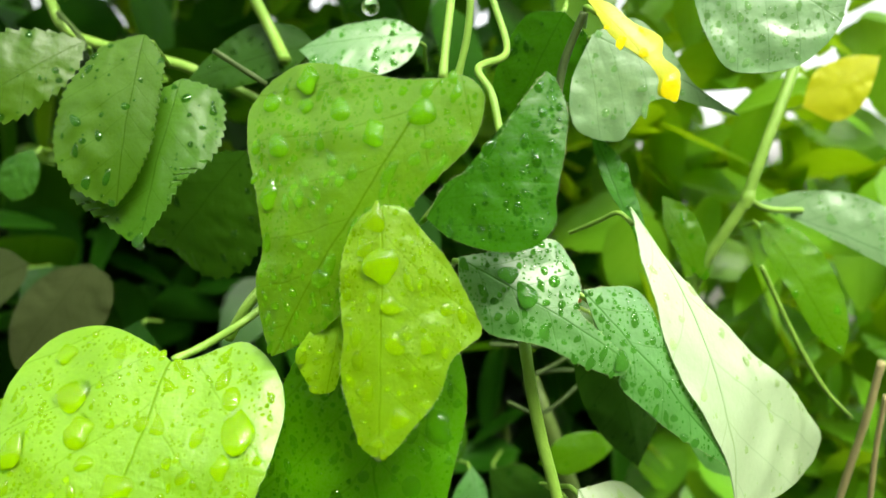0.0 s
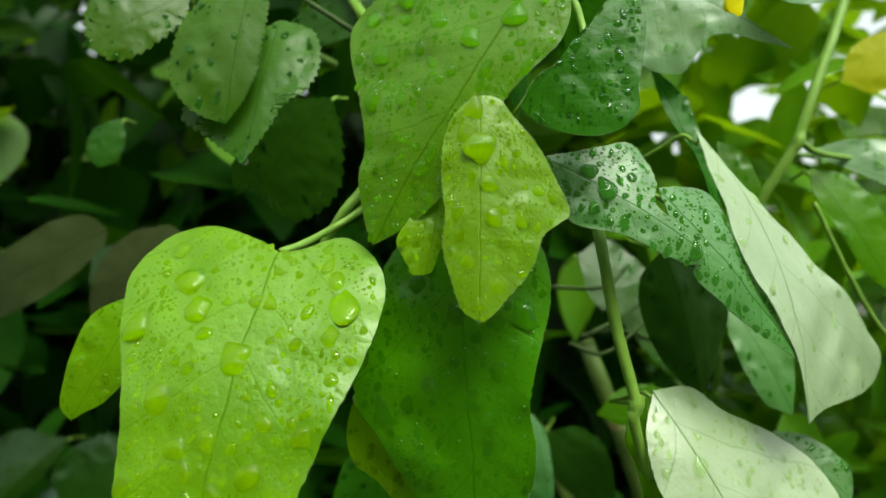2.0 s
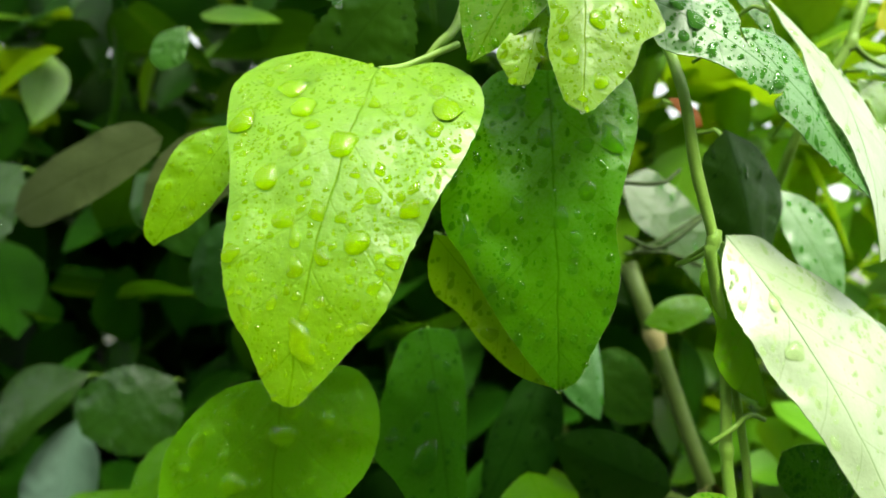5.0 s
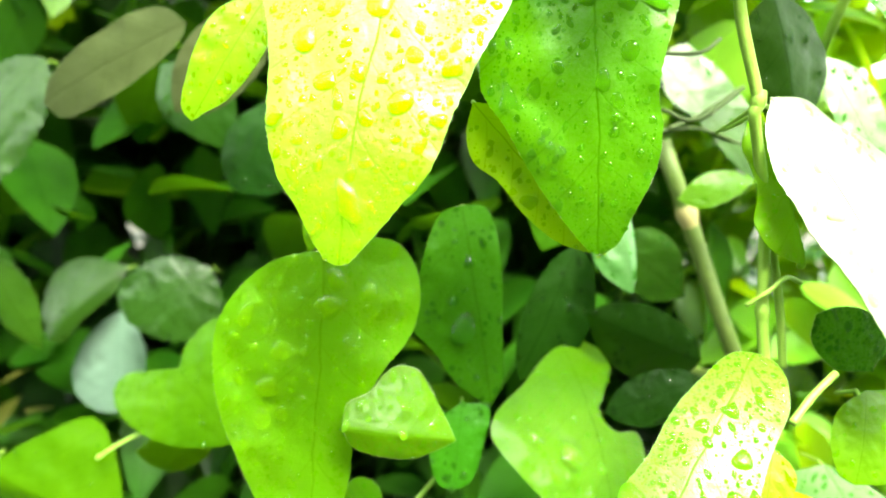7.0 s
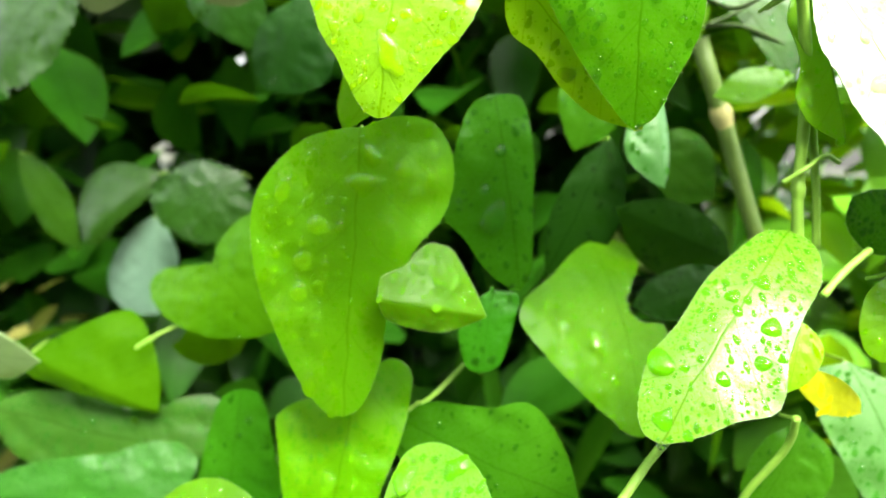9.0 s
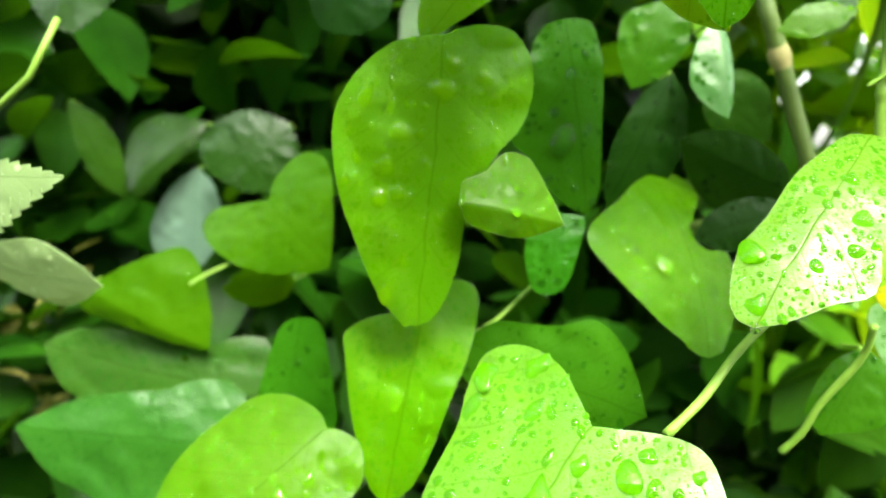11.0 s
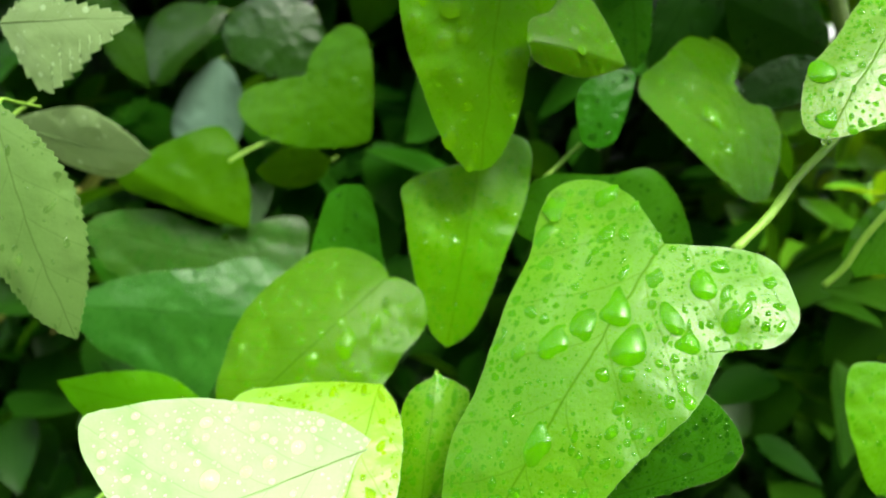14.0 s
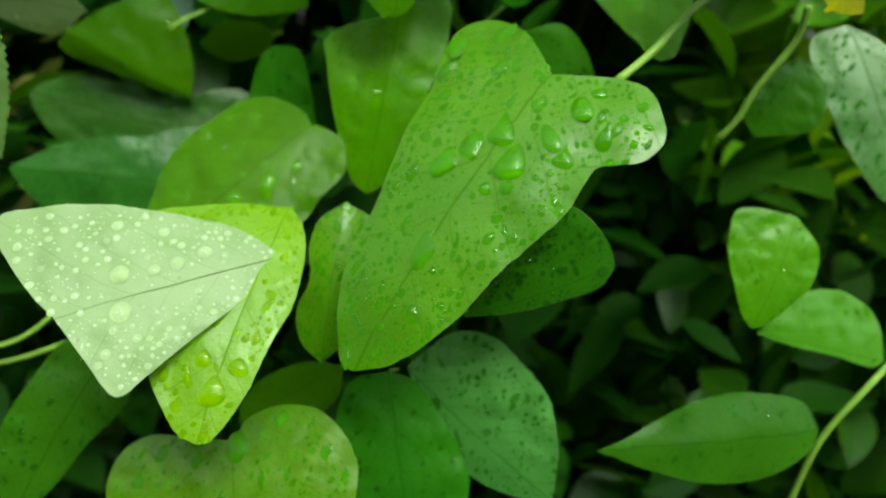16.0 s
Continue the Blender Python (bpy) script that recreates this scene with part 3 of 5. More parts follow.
foliage("hedge_leaves", "dense leaves at the back of the hedge, darkened for shade", GLOOM, 1500, (-1.8, 0.8, 1.2), (0.15, 1.4, 1.42), (0.08, 0.15), 4)
foliage("hedge_leaves", "thin leaves at the top of the hedge, darkened for shade", GLOOM, 1000, (-1.8, 0.8, 1.38), (0.15, 1.4, 2.0), (0.08, 0.15), 9)
# leaves added to cover that low wall, in the shade colour
foliage("hedge_leaves", "leaves covering the added low wall, darkened for shade", GLOOM, 1500, (-1.9, 1.42, 0.0), (1.6, 1.56, 0.98), (0.08, 0.14), 17)
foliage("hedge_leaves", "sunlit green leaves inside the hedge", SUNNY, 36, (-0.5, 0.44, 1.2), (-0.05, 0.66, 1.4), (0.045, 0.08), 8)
# canopy added above the view to cast shade into the hedge
foliage("hedge_leaves", "leaves added overhead, mostly unseen, to shade the vine", SHADE, 380, (-0.8, 0.22, 1.40), (0.03, 0.8, 1.7), (0.05, 0.09), 5)
foliage("hedge_leaves", "leaves low in the hedge, darkened for shade", GLOOM, 330, (-0.6, 0.40, 0.4), (0.4, 0.6, 0.85), (0.05, 0.085), 6)

# ---- the vine's leaves and stalks ----
leaf('large bright green heart-shaped leaf covered with raindrops', YOUNG, (-0.071, 0.18, 1.155), (-0.086, 0.146, 1.061),
     [(-0.04, -0.09), (-0.07, -0.23), (-0.02, -0.36), (0.12, -0.41), (0.28, -0.36), (0.46, -0.28), (0.68, -0.23), (0.81, -0.18), (0.88, -0.12), (0.95, -0.07), (0.99, -0.03)],
     [(-0.02, 0.06), (-0.08, 0.16), (-0.03, 0.26), (0.06, 0.32), (0.20, 0.33), (0.35, 0.30), (0.49, 0.26), (0.61, 0.23), (0.75, 0.20), (0.84, 0.14), (0.94, 0.07), (0.99, 0.03)], roll=-0.159, bow=0.109, cup=-0.2, vee=0.002, drops=[(0.32, -0.01, 4.5), (0.45, -0.18, 4.0), (0.56, -0.10, 3.4), (0.60, 0.10, 3.5), (0.65, 0.02, 2.0), (0.68, -0.04, 2.4), (0.63, 0.20, 2.2), (0.85, 0.01, 3.4), (0.47, 0.11, 2.6), (0.49, 0.21, 2.8), (0.53, -0.02, 2.6), (0.14, 0.23, 4.2), (0.07, 0.19, 2.6), (0.23, 0.22, 2.7), (0.34, 0.25, 2.0), (0.41, 0.05, 1.5), (0.12, -0.22, 4.9), (0.27, -0.11, 2.4), (0.35, -0.16, 1.5), (0.43, 0.21, 1.4), (0.46, 0.18, 1.4), (0.67, -0.21, 2.6), (0.72, -0.14, 1.7), (0.75, -0.02, 1.4), (0.75, 0.13, 1.2), (0.83, 0.08, 1.1), (0.27, -0.31, 3.8), (0.02, -0.30, 3.4), (0.24, 0.09, 1.2), (0.20, -0.16, 4.7)], fine=230)
leaf('deep green hanging leaf with beads of rain', LUSH, (-0.02, 0.188, 1.159), (-0.013, 0.192, 1.061),
     [(-0.01, -0.16), (0.14, -0.27), (0.31, -0.33), (0.47, -0.34), (0.59, -0.27), (0.73, -0.20), (0.86, -0.12), (0.97, -0.04)],
     [(-0.01, 0.14), (0.04, 0.24), (0.19, 0.26), (0.37, 0.21), (0.50, 0.18), (0.62, 0.19), (0.74, 0.17), (0.86, 0.11), (0.96, 0.06)], roll=-0.126, bow=0.094, cup=-0.27, vee=-0.021, drops=[(0.39, 0.10, 3.0), (0.53, 0.06, 2.5), (0.48, -0.18, 2.2), (0.42, -0.11, 2.3), (0.50, -0.26, 3.1), (0.25, 0.10, 2.7), (0.23, 0.18, 4.1), (0.47, 0.02, 2.6), (0.29, 0.04, 1.7), (0.62, 0.05, 1.7), (0.13, -0.13, 2.4), (0.36, -0.03, 1.7), (0.59, 0.16, 1.3), (0.61, -0.15, 1.3), (0.22, -0.02, 3.0), (0.29, -0.07, 1.2), (0.34, 0.06, 1.3), (0.46, 0.07, 1.2)], hang=0.9, fine=70)
leaf('curled pale green leaf edge with one raindrop', YOUNG, (-0.053, 0.196, 1.108), (-0.01, 0.197, 1.061),
     [(0.10, -0.13), (0.23, -0.19), (0.38, -0.16), (0.58, -0.17), (0.78, -0.14), (0.91, -0.07)],
     [(0.22, 0.17), (0.54, 0.20), (0.83, 0.11)], roll=-0.1, bow=0.03, cup=-0.28, drops=[(0.55, -0.11, 2.8)], fine=20)
leaf('broad green heart-shaped leaf covered with raindrops', BROAD, (0.0, 0.17, 1.226), (-0.044, 0.177, 1.157),
     [(0.07, -0.12), (0.12, -0.28), (0.18, -0.42), (0.29, -0.51), (0.40, -0.53), (0.50, -0.45), (0.61, -0.32), (0.72, -0.22), (0.83, -0.17), (0.93, -0.09)],
     [(-0.04, 0.05), (-0.03, 0.12), (0.03, 0.16), (0.12, 0.18), (0.23, 0.16), (0.33, 0.14), (0.46, 0.14), (0.62, 0.14), (0.78, 0.12), (0.91, 0.06)], roll=-0.325, bow=0.052, cup=-0.18, vee=-0.058, drops=[(0.22, -0.38, 3.7), (0.44, -0.34, 3.2), (0.58, -0.28, 2.9), (0.53, -0.18, 2.0), (0.24, -0.08, 3.3), (0.24, -0.22, 3.1), (0.11, 0.01, 3.8), (0.69, 0.02, 2.5), (0.29, -0.34, 2.6), (0.37, -0.07, 1.6), (0.50, -0.07, 1.4), (0.05, -0.02, 1.9), (0.57, -0.36, 1.2), (0.09, 0.10, 1.1), (0.73, -0.09, 1.4), (0.34, -0.46, 2.9), (0.36, -0.22, 1.7)], fine=170)
leaf('small yellow-green folded young leaf with large raindrops', YOUNG, (-0.014, 0.165, 1.196), (-0.015, 0.156, 1.138),
     [(0.05, -0.09), (0.17, -0.16), (0.36, -0.17), (0.54, -0.15), (0.67, -0.16), (0.82, -0.12), (0.95, -0.07)],
     [(0.01, 0.08), (0.09, 0.15), (0.20, 0.25), (0.30, 0.31), (0.49, 0.40), (0.55, 0.36), (0.62, 0.28), (0.76, 0.23), (0.91, 0.11), (0.98, 0.05)], roll=-0.038, bow=0.015, cup=-0.19, vee=-0.298, drops=[(0.24, -0.00, 3.9), (0.40, 0.04, 2.6), (0.41, 0.26, 2.1), (0.55, 0.06, 2.9), (0.05, -0.03, 2.7), (0.17, -0.07, 2.7), (0.52, -0.10, 1.8), (0.62, -0.09, 1.8), (0.73, -0.05, 2.3), (0.84, 0.08, 2.6), (0.51, 0.10, 1.8), (0.55, 0.18, 1.6), (0.93, 0.00, 1.6)], hang=0.7, fine=70)
leaf('small light green leaf tucked behind another', YOUNG, (-0.024, 0.175, 1.176), (-0.029, 0.171, 1.149),
     [(0.22, -0.16), (0.50, -0.26), (0.72, -0.34), (0.90, -0.22), (1.01, -0.10)],
     [(0.27, 0.13), (0.58, 0.11), (0.79, 0.09), (0.95, 0.06)], bow=0.05, cup=-0.28, drops=[(0.73, -0.14, 1.1)], hang=0.6, fine=30)
leaf('dark green leaf curled over on itself', DEEP, (-0.004, 0.165, 1.193), (0.025, 0.172, 1.228),
     [(-0.00, -0.17), (0.09, -0.39), (0.22, -0.51), (0.38, -0.52), (0.49, -0.44), (0.73, -0.32), (0.90, -0.21), (0.99, -0.08)],
     [(0.20, 0.03), (0.38, -0.04), (0.55, -0.03), (0.76, -0.00)], bow=0.06, cup=0.3, drops=[(0.47, -0.37, 1.2), (0.80, -0.12, 1.3), (0.62, -0.14, 1.3)], fine=50)
leaf('blue-green leaf with a grey sheen and scattered rain', SHEEN, (0.004, 0.182, 1.182), (0.049, 0.179, 1.154),
     [(0.07, -0.10), (0.23, -0.20), (0.33, -0.24), (0.57, -0.16), (0.81, -0.13), (0.97, -0.08)],
     [(0.19, 0.17), (0.35, 0.33), (0.48, 0.29), (0.59, 0.19), (0.63, 0.08), (0.82, 0.04)], roll=0.3, bow=0.06, cup=-0.28, vee=-0.1, drops=[(0.25, 0.05, 2.6), (0.37, 0.01, 2.9), (0.46, 0.14, 1.8), (0.37, -0.12, 1.7), (0.94, -0.01, 2.3)], fine=90)
leaf('glossy green leaf hanging beside a pale one', SHEEN, (0.037, 0.184, 1.173), (0.079, 0.188, 1.123),
     [(0.17, -0.07), (0.34, -0.06), (0.36, -0.14), (0.46, -0.15), (0.71, -0.10)],
     [(0.07, 0.10), (0.16, 0.19), (0.27, 0.19), (0.42, 0.13), (0.66, 0.09)], roll=0.4, bow=0.04, cup=-0.28, vee=-0.1, fine=50)
# much of its bright sheen is the pale PALE colour
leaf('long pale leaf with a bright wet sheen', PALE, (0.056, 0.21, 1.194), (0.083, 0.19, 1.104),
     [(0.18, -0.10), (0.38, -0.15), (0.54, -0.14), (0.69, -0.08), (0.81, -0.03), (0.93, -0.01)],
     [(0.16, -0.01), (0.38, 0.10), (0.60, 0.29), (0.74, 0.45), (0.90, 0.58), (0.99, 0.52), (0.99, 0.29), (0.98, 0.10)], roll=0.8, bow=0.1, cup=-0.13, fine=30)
leaf('narrow dark green leaf rising behind the pale leaf', DEEP, (0.069, 0.215, 1.159), (0.048, 0.235, 1.221),
     [(0.29, -0.04), (0.52, -0.07), (0.78, -0.07)],
     [(0.19, 0.01), (0.44, 0.00), (0.70, 0.04)], bow=0.05, cup=-0.28, fine=10)
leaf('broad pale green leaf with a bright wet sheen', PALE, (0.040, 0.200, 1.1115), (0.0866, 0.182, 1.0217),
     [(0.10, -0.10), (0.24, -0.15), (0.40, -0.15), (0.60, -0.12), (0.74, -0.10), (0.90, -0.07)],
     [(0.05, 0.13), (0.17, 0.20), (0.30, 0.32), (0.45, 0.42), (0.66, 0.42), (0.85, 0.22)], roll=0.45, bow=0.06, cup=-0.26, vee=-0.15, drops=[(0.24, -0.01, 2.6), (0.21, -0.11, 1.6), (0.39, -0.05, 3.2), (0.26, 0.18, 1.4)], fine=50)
leaf('curled green leaf edge behind a pale leaf', FRESH, (0.038, 0.203, 1.107), (0.052, 0.196, 1.059),
     [(0.07, -0.13), (0.18, -0.20), (0.36, -0.19), (0.51, -0.21), (0.65, -0.27), (0.80, -0.24), (0.91, -0.14)],
     [(0.20, 0.01), (0.55, -0.01), (0.87, 0.01)], roll=0.3, bow=0.04, cup=-0.25, fine=20)
leaf('small narrow yellow-green leaf', YOUNG, (-0.118, 0.2, 1.141), (-0.144, 0.202, 1.101),
     [(0.11, -0.13), (0.30, -0.24), (0.52, -0.23), (0.80, -0.17), (0.96, -0.10)],
     [(0.21, 0.15), (0.43, 0.19), (0.73, 0.14), (0.90, 0.05)], bow=0.05, cup=-0.28, fine=20)
leaf('yellow-green heart-shaped leaf with rain on one half', FRESH, (-0.102, 0.213, 1.059), (-0.107, 0.212, 0.954),
     [(0.01, -0.07), (0.05, -0.18), (0.15, -0.28), (0.27, -0.34), (0.41, -0.34), (0.58, -0.30), (0.71, -0.24), (0.84, -0.18), (0.93, -0.12), (0.99, -0.06)],
     [(-0.03, 0.06), (-0.05, 0.13), (-0.04, 0.23), (0.04, 0.30), (0.16, 0.32), (0.28, 0.29), (0.37, 0.22), (0.49, 0.16), (0.60, 0.13), (0.76, 0.12), (0.89, 0.09), (0.97, 0.05)], roll=0.136, bow=0.04, cup=-0.24, vee=-0.038, drops=[(0.33, -0.12, 4.1), (0.18, 0.02, 4.5), (0.12, 0.15, 3.5), (0.22, -0.24, 2.8), (0.45, -0.16, 4.1), (0.77, -0.07, 2.5), (0.89, -0.12, 3.1), (0.29, -0.27, 2.0), (0.09, 0.04, 3.0), (0.20, 0.19, 2.0), (0.56, -0.17, 3.5), (0.54, -0.11, 2.7), (0.25, -0.30, 1.6), (0.43, -0.26, 1.8), (0.33, -0.05, 2.2), (0.51, -0.29, 1.8), (0.24, -0.04, 1.6), (0.32, -0.21, 1.8), (0.12, 0.28, 2.0), (0.67, -0.20, 1.7), (0.65, -0.11, 1.5), (0.03, 0.01, 1.4), (0.17, -0.16, 1.6)], fine=150)
leaf('small fresh green leaf with a shining fold', CALM, (-0.093, 0.198, 1.002), (-0.056, 0.210, 0.995),
     [(0.12, -0.15), (0.37, -0.20), (0.64, -0.19), (0.87, -0.08)],
     [(0.02, 0.19), (0.21, 0.32), (0.31, 0.47), (0.45, 0.56), (0.63, 0.53), (0.77, 0.36), (0.91, 0.15)], roll=0.2, bow=0.08, cup=-0.06, vee=-0.45, stalk=False, drops=[(0.20, 0.11, 1.2), (0.49, 0.24, 1.4), (0.39, 0.09, 1.0), (0.67, 0.15, 1.0), (0.25, 0.25, 0.8)], fine=40)
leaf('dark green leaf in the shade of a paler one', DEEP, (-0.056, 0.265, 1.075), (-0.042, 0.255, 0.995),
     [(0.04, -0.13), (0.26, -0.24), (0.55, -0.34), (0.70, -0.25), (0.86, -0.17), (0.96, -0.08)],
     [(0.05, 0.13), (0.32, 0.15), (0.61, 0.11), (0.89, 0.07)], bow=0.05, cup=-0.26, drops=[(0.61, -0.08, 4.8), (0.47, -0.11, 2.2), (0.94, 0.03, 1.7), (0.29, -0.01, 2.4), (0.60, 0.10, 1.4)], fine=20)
leaf('small dark green leaf end with two raindrops', DEEP, (-0.054, 0.255, 0.995), (-0.057, 0.248, 0.961),
     [(0.27, -0.30), (0.55, -0.33), (0.87, -0.23), (0.98, -0.13)],
     [(0.03, 0.32), (0.38, 0.31), (0.77, 0.24), (0.93, 0.15)], bow=0.05, cup=-0.28, drops=[(0.82, 0.10, 2.1), (0.87, -0.08, 1.9)], hang=0.9, fine=8)
leaf('yellow-green heart-shaped leaf with a few large drops', CALM, (-0.001, 0.268, 0.992), (0.007, 0.234, 0.943),
     [(-0.28, 0.30), (-0.49, 0.32), (-0.58, 0.13), (-0.43, -0.16), (-0.18, -0.42), (0.06, -0.70), (0.23, -0.76), (0.44, -0.65), (0.67, -0.45), (0.85, -0.26), (0.97, -0.11)],
     [(0.20, 0.15), (0.22, 0.33), (0.45, 0.34), (0.70, 0.25), (0.94, 0.12)], roll=0.557, bow=0.057, cup=-0.07, vee=-0.001, drops=[(0.24, -0.47, 3.3), (0.37, -0.24, 5.6), (0.10, -0.56, 1.7), (-0.10, -0.24, 1.5), (0.46, -0.03, 2.1), (0.41, -0.40, 1.4), (0.63, -0.16, 1.8), (0.70, -0.00, 1.4), (-0.26, -0.30, 1.5), (0.12, -0.14, 1.7)], fine=50)
leaf('bright green leaf with a wet sheen and running drops', MID, (0.039, 0.198, 1.031), (-0.007, 0.156, 0.975),
     [(0.06, -0.08), (0.22, -0.12), (0.41, -0.15), (0.59, -0.15), (0.76, -0.17), (0.91, -0.13), (0.99, -0.07)],
     [(0.02, 0.10), (0.17, 0.18), (0.36, 0.19), (0.52, 0.21), (0.70, 0.26), (0.81, 0.17), (0.93, 0.08)], roll=-0.815, bow=0.076, cup=-0.28, vee=-0.035, drops=[(0.46, 0.00, 1.7), (0.59, 0.15, 2.3), (0.71, 0.07, 2.3), (0.45, 0.12, 3.0), (0.30, 0.02, 2.8), (0.76, -0.13, 4.3), (0.41, -0.04, 2.1), (0.40, 0.01, 1.4), (0.31, 0.13, 1.4), (0.92, -0.03, 3.2), (0.93, 0.06, 1.7)], hang=1.4, fine=85)
leaf('small green leaf half hidden behind another', YOUNG, (0.04, 0.185, 1.005), (0.035, 0.178, 0.984),
     [(0.38, -0.05), (0.71, -0.09)],
     [(0.19, 0.30), (0.41, 0.38), (0.77, 0.25)], bow=0.05, cup=-0.23, fine=8)
leaf('small yellow leaf on the vine', YELLOW, (0.049, 0.205, 0.98), (0.075, 0.21, 0.967),
     [(0.21, -0.12), (0.60, -0.19), (0.85, -0.10)],
     [(0.10, 0.17), (0.45, 0.24), (0.83, 0.16)], bow=0.05, cup=-0.28, fine=4)
leaf('large green two-lobed leaf covered with large raindrops', MID, (-0.048, 0.163, 0.94), (-0.107, 0.121, 0.845),
     [(-0.04, -0.06), (-0.10, -0.17), (-0.10, -0.30), (-0.03, -0.38), (0.08, -0.36), (0.20, -0.31), (0.34, -0.28), (0.47, -0.25), (0.60, -0.22), (0.73, -0.21), (0.85, -0.16), (0.94, -0.10), (1.00, -0.05)],
     [(-0.03, 0.06), (-0.08, 0.16), (-0.09, 0.25), (-0.04, 0.32), (0.03, 0.37), (0.12, 0.35), (0.18, 0.27), (0.27, 0.27), (0.36, 0.27), (0.53, 0.22), (0.68, 0.19), (0.81, 0.15), (0.92, 0.09)], roll=-0.768, bow=0.057, cup=-0.19, vee=-0.037, drops=[(-0.07, -0.22, 4.3), (0.02, -0.34, 4.6), (0.22, -0.01, 4.8), (0.38, -0.10, 4.5), (0.30, -0.06, 3.9), (0.29, 0.07, 5.3), (0.06, 0.14, 4.4), (-0.01, 0.15, 2.9), (-0.03, 0.27, 2.2), (0.10, 0.03, 2.9), (0.18, 0.12, 3.4), (0.21, 0.18, 3.7), (0.11, 0.24, 3.1), (0.36, 0.10, 2.7), (0.39, 0.05, 2.2), (0.19, -0.25, 2.8), (0.12, -0.31, 3.1), (0.04, -0.15, 2.9), (0.34, -0.20, 2.3), (0.45, -0.17, 2.6), (0.44, 0.12, 2.1), (0.17, 0.06, 1.6), (0.62, -0.00, 4.0), (0.75, 0.01, 1.8), (0.78, 0.07, 2.2), (0.57, 0.16, 1.6)], fine=170)
leaf('dark glossy leaf beneath a larger one', DEEP, (-0.072, 0.148, 0.855), (-0.022, 0.143, 0.88),
     [(0.29, -0.06), (0.65, -0.09), (0.87, -0.09)],
     [(0.54, 0.31), (0.84, 0.45), (0.95, 0.35), (1.01, 0.15)], bow=0.05, cup=-0.15, drops=[(0.70, 0.10, 1.9), (0.92, 0.00, 2.3)], fine=60)
leaf('small green leaf creased across beside the large leaf', MID, (-0.119, 0.172, 0.887), (-0.123, 0.150, 0.831),
     [(0.12, -0.14), (0.30, -0.18), (0.49, -0.14), (0.69, -0.20), (0.88, -0.15)],
     [(0.04, 0.14), (0.12, 0.21), (0.39, 0.18), (0.59, 0.12), (0.85, 0.11)], roll=0.0, bow=0.06, cup=-0.25, vee=-0.3, drops=[(0.15, -0.02, 1.9), (0.45, 0.05, 1.4), (0.60, -0.06, 1.5)], fine=50)
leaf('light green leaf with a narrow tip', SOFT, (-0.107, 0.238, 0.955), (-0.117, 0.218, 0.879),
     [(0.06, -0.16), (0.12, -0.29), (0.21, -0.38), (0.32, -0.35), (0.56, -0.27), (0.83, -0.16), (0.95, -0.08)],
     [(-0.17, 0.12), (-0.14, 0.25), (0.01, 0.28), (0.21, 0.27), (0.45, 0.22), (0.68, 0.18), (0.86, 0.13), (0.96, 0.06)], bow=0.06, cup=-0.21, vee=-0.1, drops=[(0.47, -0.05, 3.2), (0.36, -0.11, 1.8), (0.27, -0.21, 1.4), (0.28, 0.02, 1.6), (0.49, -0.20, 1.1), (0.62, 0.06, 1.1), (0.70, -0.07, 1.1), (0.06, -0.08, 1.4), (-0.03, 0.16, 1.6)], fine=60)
# shade over this leaf and the next comes from the INNER colour
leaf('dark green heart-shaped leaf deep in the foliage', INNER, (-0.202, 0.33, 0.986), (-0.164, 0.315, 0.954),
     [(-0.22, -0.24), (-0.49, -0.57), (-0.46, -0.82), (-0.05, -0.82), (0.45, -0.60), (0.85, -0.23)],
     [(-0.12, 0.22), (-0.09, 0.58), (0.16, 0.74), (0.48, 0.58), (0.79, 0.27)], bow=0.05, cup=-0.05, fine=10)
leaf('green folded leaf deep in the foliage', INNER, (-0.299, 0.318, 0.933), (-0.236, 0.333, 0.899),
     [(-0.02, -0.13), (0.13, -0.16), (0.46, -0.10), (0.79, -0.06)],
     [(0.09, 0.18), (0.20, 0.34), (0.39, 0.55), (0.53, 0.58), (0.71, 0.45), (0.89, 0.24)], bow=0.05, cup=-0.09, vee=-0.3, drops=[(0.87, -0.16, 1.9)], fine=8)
# shade from the leaves overhead is in the DUSK colour, here and next
leaf('broad dark blue-green leaf', DUSK, (-0.212, 0.34, 0.871), (-0.333, 0.332, 0.896),
     [(-0.03, -0.10), (-0.01, -0.23), (0.04, -0.27), (0.16, -0.24), (0.27, -0.17), (0.46, -0.12), (0.62, -0.15), (0.79, -0.13), (0.93, -0.07)],
     [(0.16, 0.05), (0.40, 0.14), (0.64, 0.19), (0.82, 0.18), (0.94, 0.09)], roll=-0.3, bow=0.03, cup=-0.28, drops=[(0.36, -0.12, 2.2)], fine=60)
leaf('broad dark blue-green leaf with a raised midrib', DUSK, (-0.223, 0.322, 0.849), (-0.337, 0.31, 0.855),
     [(-0.08, -0.19), (-0.03, -0.26), (0.07, -0.30), (0.21, -0.28), (0.33, -0.23), (0.59, -0.19), (0.76, -0.14), (0.91, -0.06)],
     [(0.09, 0.11), (0.22, 0.30), (0.28, 0.43), (0.38, 0.43), (0.49, 0.34), (0.63, 0.29), (0.80, 0.21), (0.92, 0.10)], roll=-0.27, bow=0.03, cup=-0.17, vee=-0.1, fine=80)
